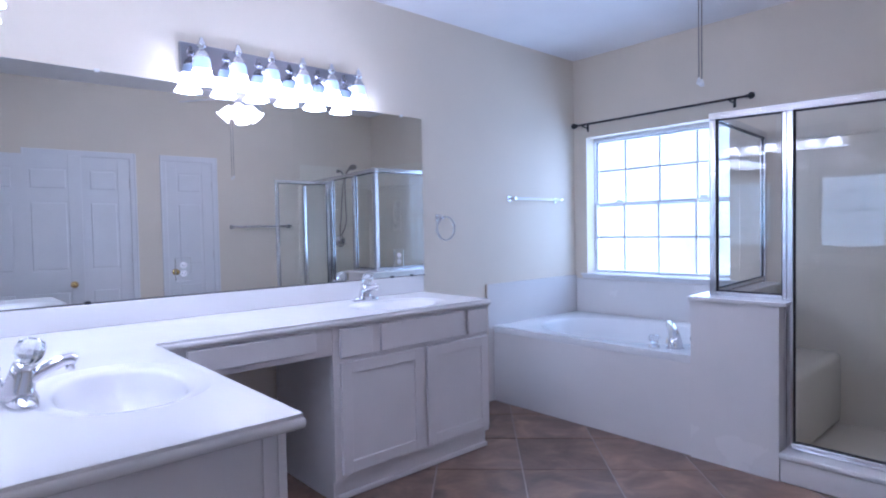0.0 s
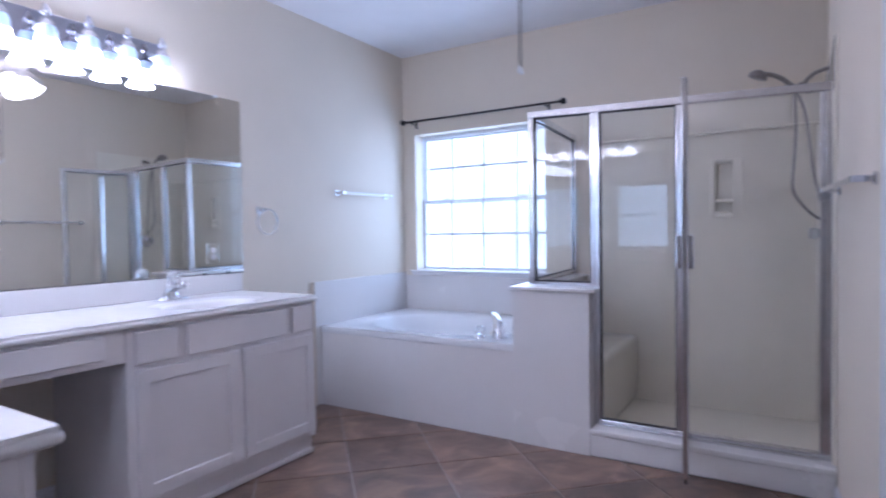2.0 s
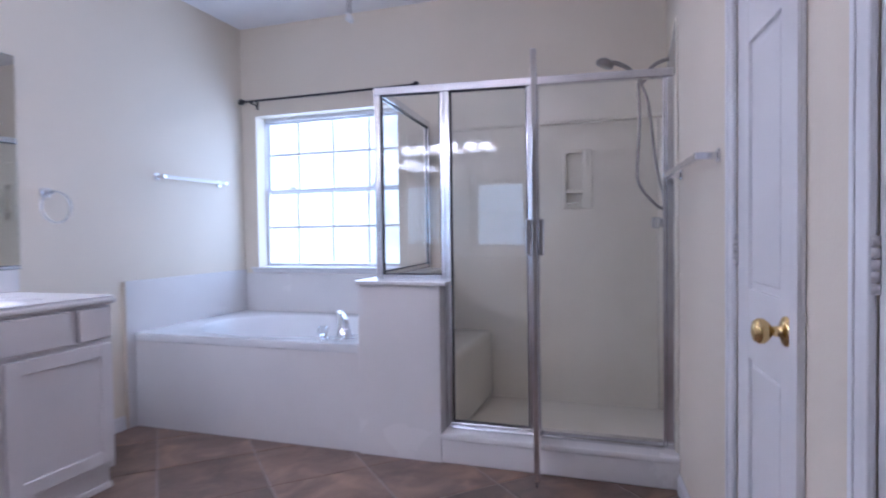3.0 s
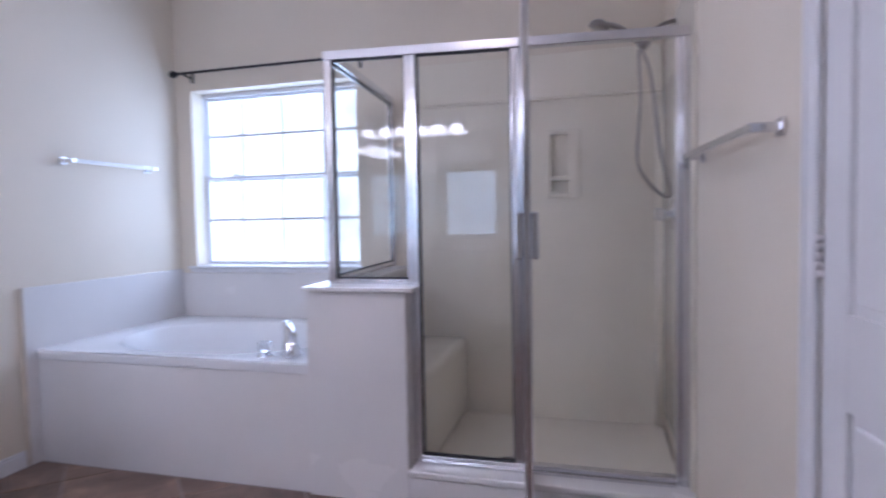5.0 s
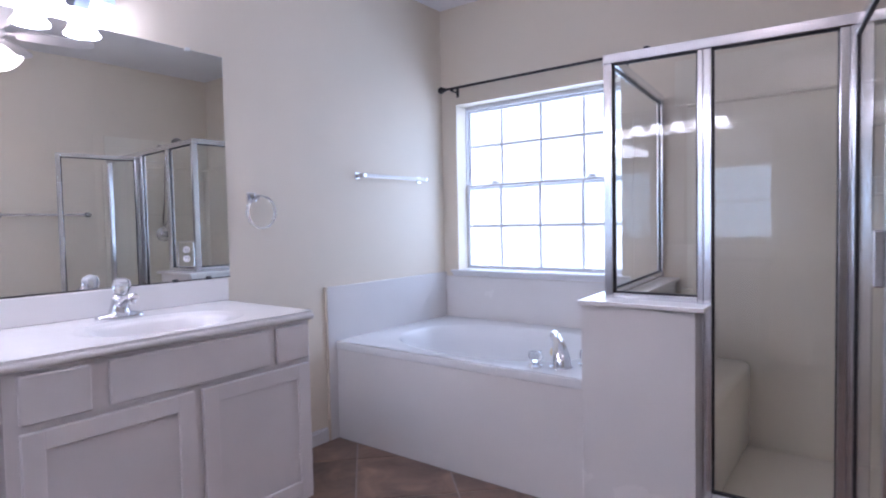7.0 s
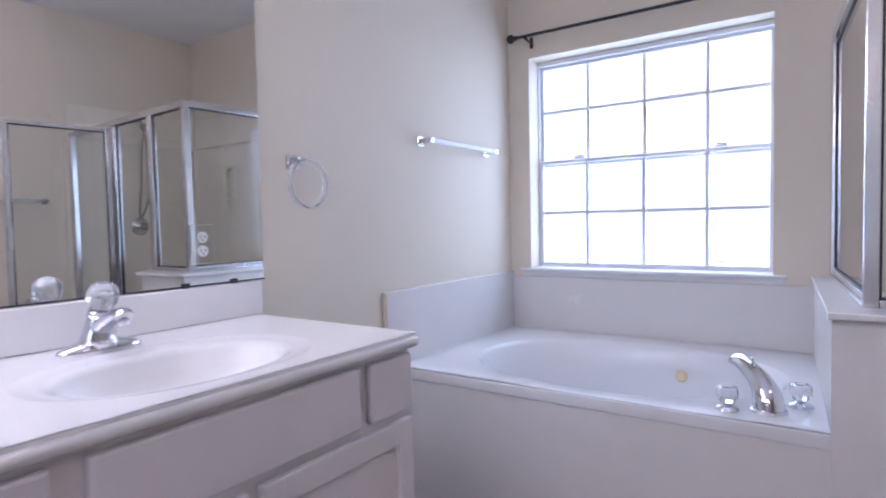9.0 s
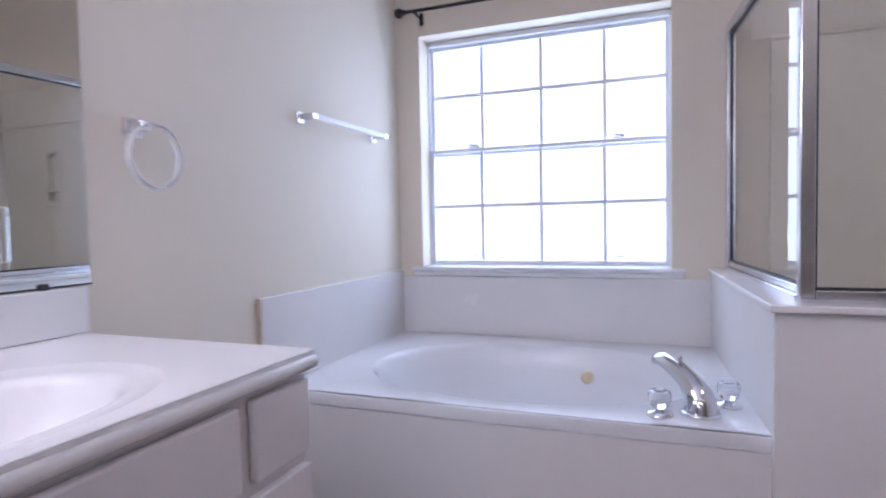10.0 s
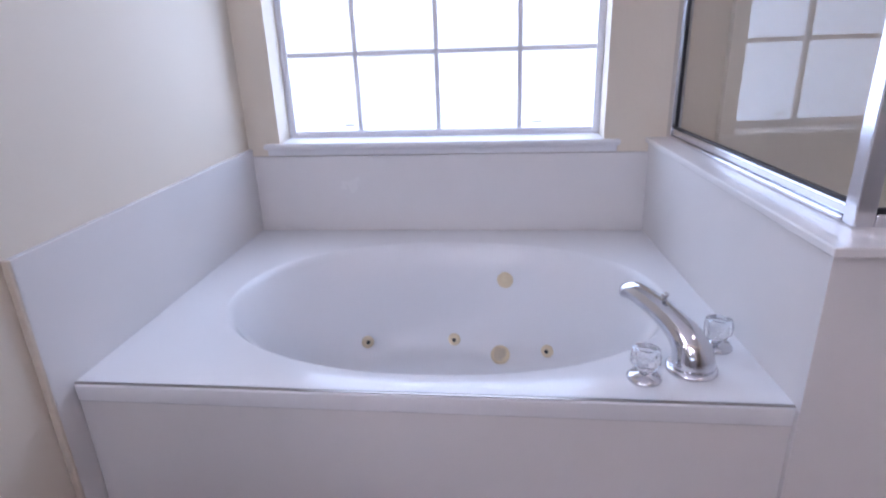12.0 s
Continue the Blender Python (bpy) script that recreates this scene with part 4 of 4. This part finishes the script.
def build_rod():
    r = thing("curtain_rod", "thin black iron curtain rod with knob ends above the window", "curtain rod")
    x, z = XE - 0.075, 2.163
    part("rod", tube(bmesh.new(), [(x, 1.625, z), (x, 3.00, z)], 0.0085, 12), BLACK, r)
    for y, s in ((1.625, 90), (3.00, -90)):
        part("finial", smooth(lathe(bmesh.new(), [(0.009, -0.012), (0.014, -0.006), (0.010, 0.004), (0.022, 0.014), (0.024, 0.028), (0.018, 0.042), (0.004, 0.046)], pose(x, y, z, s), 18)), BLACK, r)
    for y in (1.735, 2.935):
        bm = bmesh.new()
        box(bm, XE - 0.006, XE - 0.001, y - 0.010, y + 0.010, z - 0.05, z + 0.012, 0.002)
        tube(bm, [(XE - 0.005, y, z - 0.022), (x, y, z - 0.016)], 0.005, 8)
        box(bm, x - 0.012, x + 0.012, y - 0.006, y + 0.006, z - 0.02, z - 0.006, 0.002)
        part("bracket", bm, BLACK, r)


build_rod()


# ---- room doors ----
def leaf_mesh(bm, w, h, t, cols, rows):
    """A panelled leaf from 0 to w along x, face at y = 0 (front) and y = -t."""
    st = 0.105 if cols > 1 else 0.10
    mid = 0.10
    xs = [(st, (w - mid) / 2), ((w + mid) / 2, w - st)] if cols > 1 else [(st, w - st)]
    edges_z = [0.0] + [v for r in rows for v in r] + [h]
    box(bm, 0, st, -t, 0, 0, h, 0.002)
    box(bm, w - st, w, -t, 0, 0, h, 0.002)
    for i in range(0, len(edges_z), 2):
        box(bm, st, w - st, -t + 0.0005, -0.0005, edges_z[i], edges_z[i + 1])
    if cols > 1:
        for lo, hi in rows:
            box(bm, (w - mid) / 2, (w + mid) / 2, -t + 0.0005, -0.0005, lo, hi)
    return [(a, b, lo, hi) for a, b in xs for lo, hi in rows]


ROWS6 = [(0.24, 0.80), (0.98, 1.62), (1.72, 1.92)]


def knob(parent, x, z, front=0.0):
    bm = bmesh.new()
    lathe(bm, [(0.033, 0.0), (0.032, 0.005), (0.024, 0.010), (0.012, 0.013), (0.011, 0.030), (0.020, 0.036), (0.0275, 0.046), (0.028, 0.056), (0.022, 0.065), (0.008, 0.069)], pose(x, front, z, -90), 26)
    return part("door_knob", smooth(bm, 60), BRASS, parent, "polished brass knob")


def build_door(name, label, m, w, h, cols, knob_x, hinge_x, knob_z=0.915, kind="structure"):
    d = tagged(new(name), label, "door", kind=kind)
    t = 0.035
    bm = bmesh.new()
    panels = leaf_mesh(bm, w, h, t, cols, ROWS6)
    leaf = part("leaf", bm, TRIM, d)
    for a, b, lo, hi in panels:
        bm = bmesh.new()
        box(bm, a, b, -t + 0.010, -0.010, lo, hi)
        box(bm, a + 0.018, b - 0.018, -t + 0.004, -0.004, lo + 0.018, hi - 0.018, 0.006, 2)
        part("raised_panel", bm, TRIM, leaf)
    if knob_x:
        knob(d, knob_x, knob_z)
    if hinge_x is not None:
        for z in (0.25, 1.08, 1.80):
            bm = bmesh.new()
            for k in range(5):
                tube(bm, [(hinge_x, 0.005, z - 0.045 + k * 0.018 + 0.0012), (hinge_x, 0.005, z - 0.045 + (k + 1) * 0.018 - 0.0012)], 0.0075, 10)
            part("hinge", bm, HINGE, d, "painted-over hinge")
    d.matrix_world = m
    return d


def casing(name, x0, x1, h):
    c = tagged(new(name), "white painted door casing", "door casing", kind="structure")
    w = 0.057
    for n, a in (("side_casing", (x0 - w + 0.006, x0 + 0.006, 0, h - 0.006)), ("side_casing", (x1 - 0.006, x1 + w - 0.006, 0, h - 0.006)), ("head_casing", (x0 - w + 0.006, x1 + w - 0.006, h - 0.006, h + w - 0.006))):
        part(n, one_box(a[0], a[1], 0.0005, 0.014, a[2], a[3], bevel=0.004), TRIM, c)
    for a in (x0 - w + 0.006, x1 + w - 0.022):
        part("casing_bead", one_box(a, a + 0.016, 0.013, 0.018, 0, h + w - 0.006, bevel=0.002), TRIM, c)
    c.matrix_world = SOUTH


wA, wB = DOOR_A[1] - DOOR_A[0] - 0.006, DOOR_B[1] - DOOR_B[0] - 0.006
build_door("door_1", "closed narrow white panelled closet door with brass knob", SOUTH @ pose(DOOR_A[0] + 0.003, -0.002, 0.008), wA, DOOR_H - 0.012, 1, 0.062, wA - 0.001)
build_door("door_2", "closed white six-panel closet door with painted hinges", SOUTH @ pose(DOOR_B[0] + 0.003, -0.002, 0.008), wB, DOOR_H - 0.012, 2, None, wB - 0.001)
casing("casing_1", *DOOR_A, DOOR_H)
casing("casing_2", *DOOR_B, DOOR_H)
build_door("door_3", "white six-panel entrance door folded open against the wall", SOUTH @ pose(-3.020, 0.058, 0.008), 0.915, 2.035, 2, 0.83, None, 0.85)

# ---- floor ----
floor = tagged(part("floor", one_box(-1.3, XE + 0.15, YS - 0.12, YN + 0.12, -0.1, -0.0035), GROUT), "brown slate-look tile floor laid diagonally with pale grout", "floor", kind="structure")


def clipped(poly, lo, hi, axis):
    for bound, sign in ((lo, 1), (hi, -1)):
        out = []
        for i, p in enumerate(poly):
            q = poly[(i + 1) % len(poly)]
            a, b = sign * (p[axis] - bound), sign * (q[axis] - bound)
            if a >= 0:
                out.append(p)
            if a * b < 0:
                s = a / (a - b)
                out.append((p[0] + (q[0] - p[0]) * s, p[1] + (q[1] - p[1]) * s))
        poly = out
        if len(poly) < 3:
            return []
    return poly


def lay_tiles():
    pitch, gap = 0.465, 0.008
    step = pitch * math.sqrt(2)
    half = (step - gap * math.sqrt(2)) / 2
    whole = None
    for i in range(-8, 9):
        for j in range(-12, 5):
            u, v = 0.519 + step * (i + 0.5), 4.71 + step * (j + 0.5)
            cx, cy = (u + v) / 2, (v - u) / 2
            poly = [(cx + half, cy), (cx, cy + half), (cx - half, cy), (cx, cy - half)]
            cut = clipped(clipped(poly, -1.2, TUB_X + 0.01, 0), YS, YN, 1)
            if len(cut) < 3:
                continue
            area = sum(cut[k][0] * cut[(k + 1) % len(cut)][1] - cut[(k + 1) % len(cut)][0] * cut[k][1] for k in range(len(cut))) / 2
            if abs(area) < 0.002:
                continue
            full = abs(abs(area) - 2 * half * half) < 1e-5
            if full and whole is not None:
                me = whole
            else:
                me = bpy.data.meshes.new("tile")
                n = len(cut)
                s = 0.004
                vs = [(x - cx, y - cy, -0.0034) for x, y in cut]
                vs += [(x - cx, y - cy, -0.0014) for x, y in cut]
                mx, my = sum(p[0] for p in cut) / n - cx, sum(p[1] for p in cut) / n - cy
                for x, y in cut:
                    d = Vector((mx - (x - cx), my - (y - cy)))
                    d = d.normalized() * min(s, d.length / 3)
                    vs.append((x - cx + d.x, y - cy + d.y, 0.0))
                fs = [tuple(range(2 * n, 3 * n))]
                for r in (0, n):
                    fs += [(r + k, r + (k + 1) % n, r + n + (k + 1) % n, r + n + k) for k in range(n)]
                me.from_pydata(vs, [], fs)
                me.update()
                me.materials.append(TILE)
                if full:
                    whole = me
            ob = new("tile", me)
            ob.location = (cx, cy, 0)
            ob.parent = floor


lay_tiles()
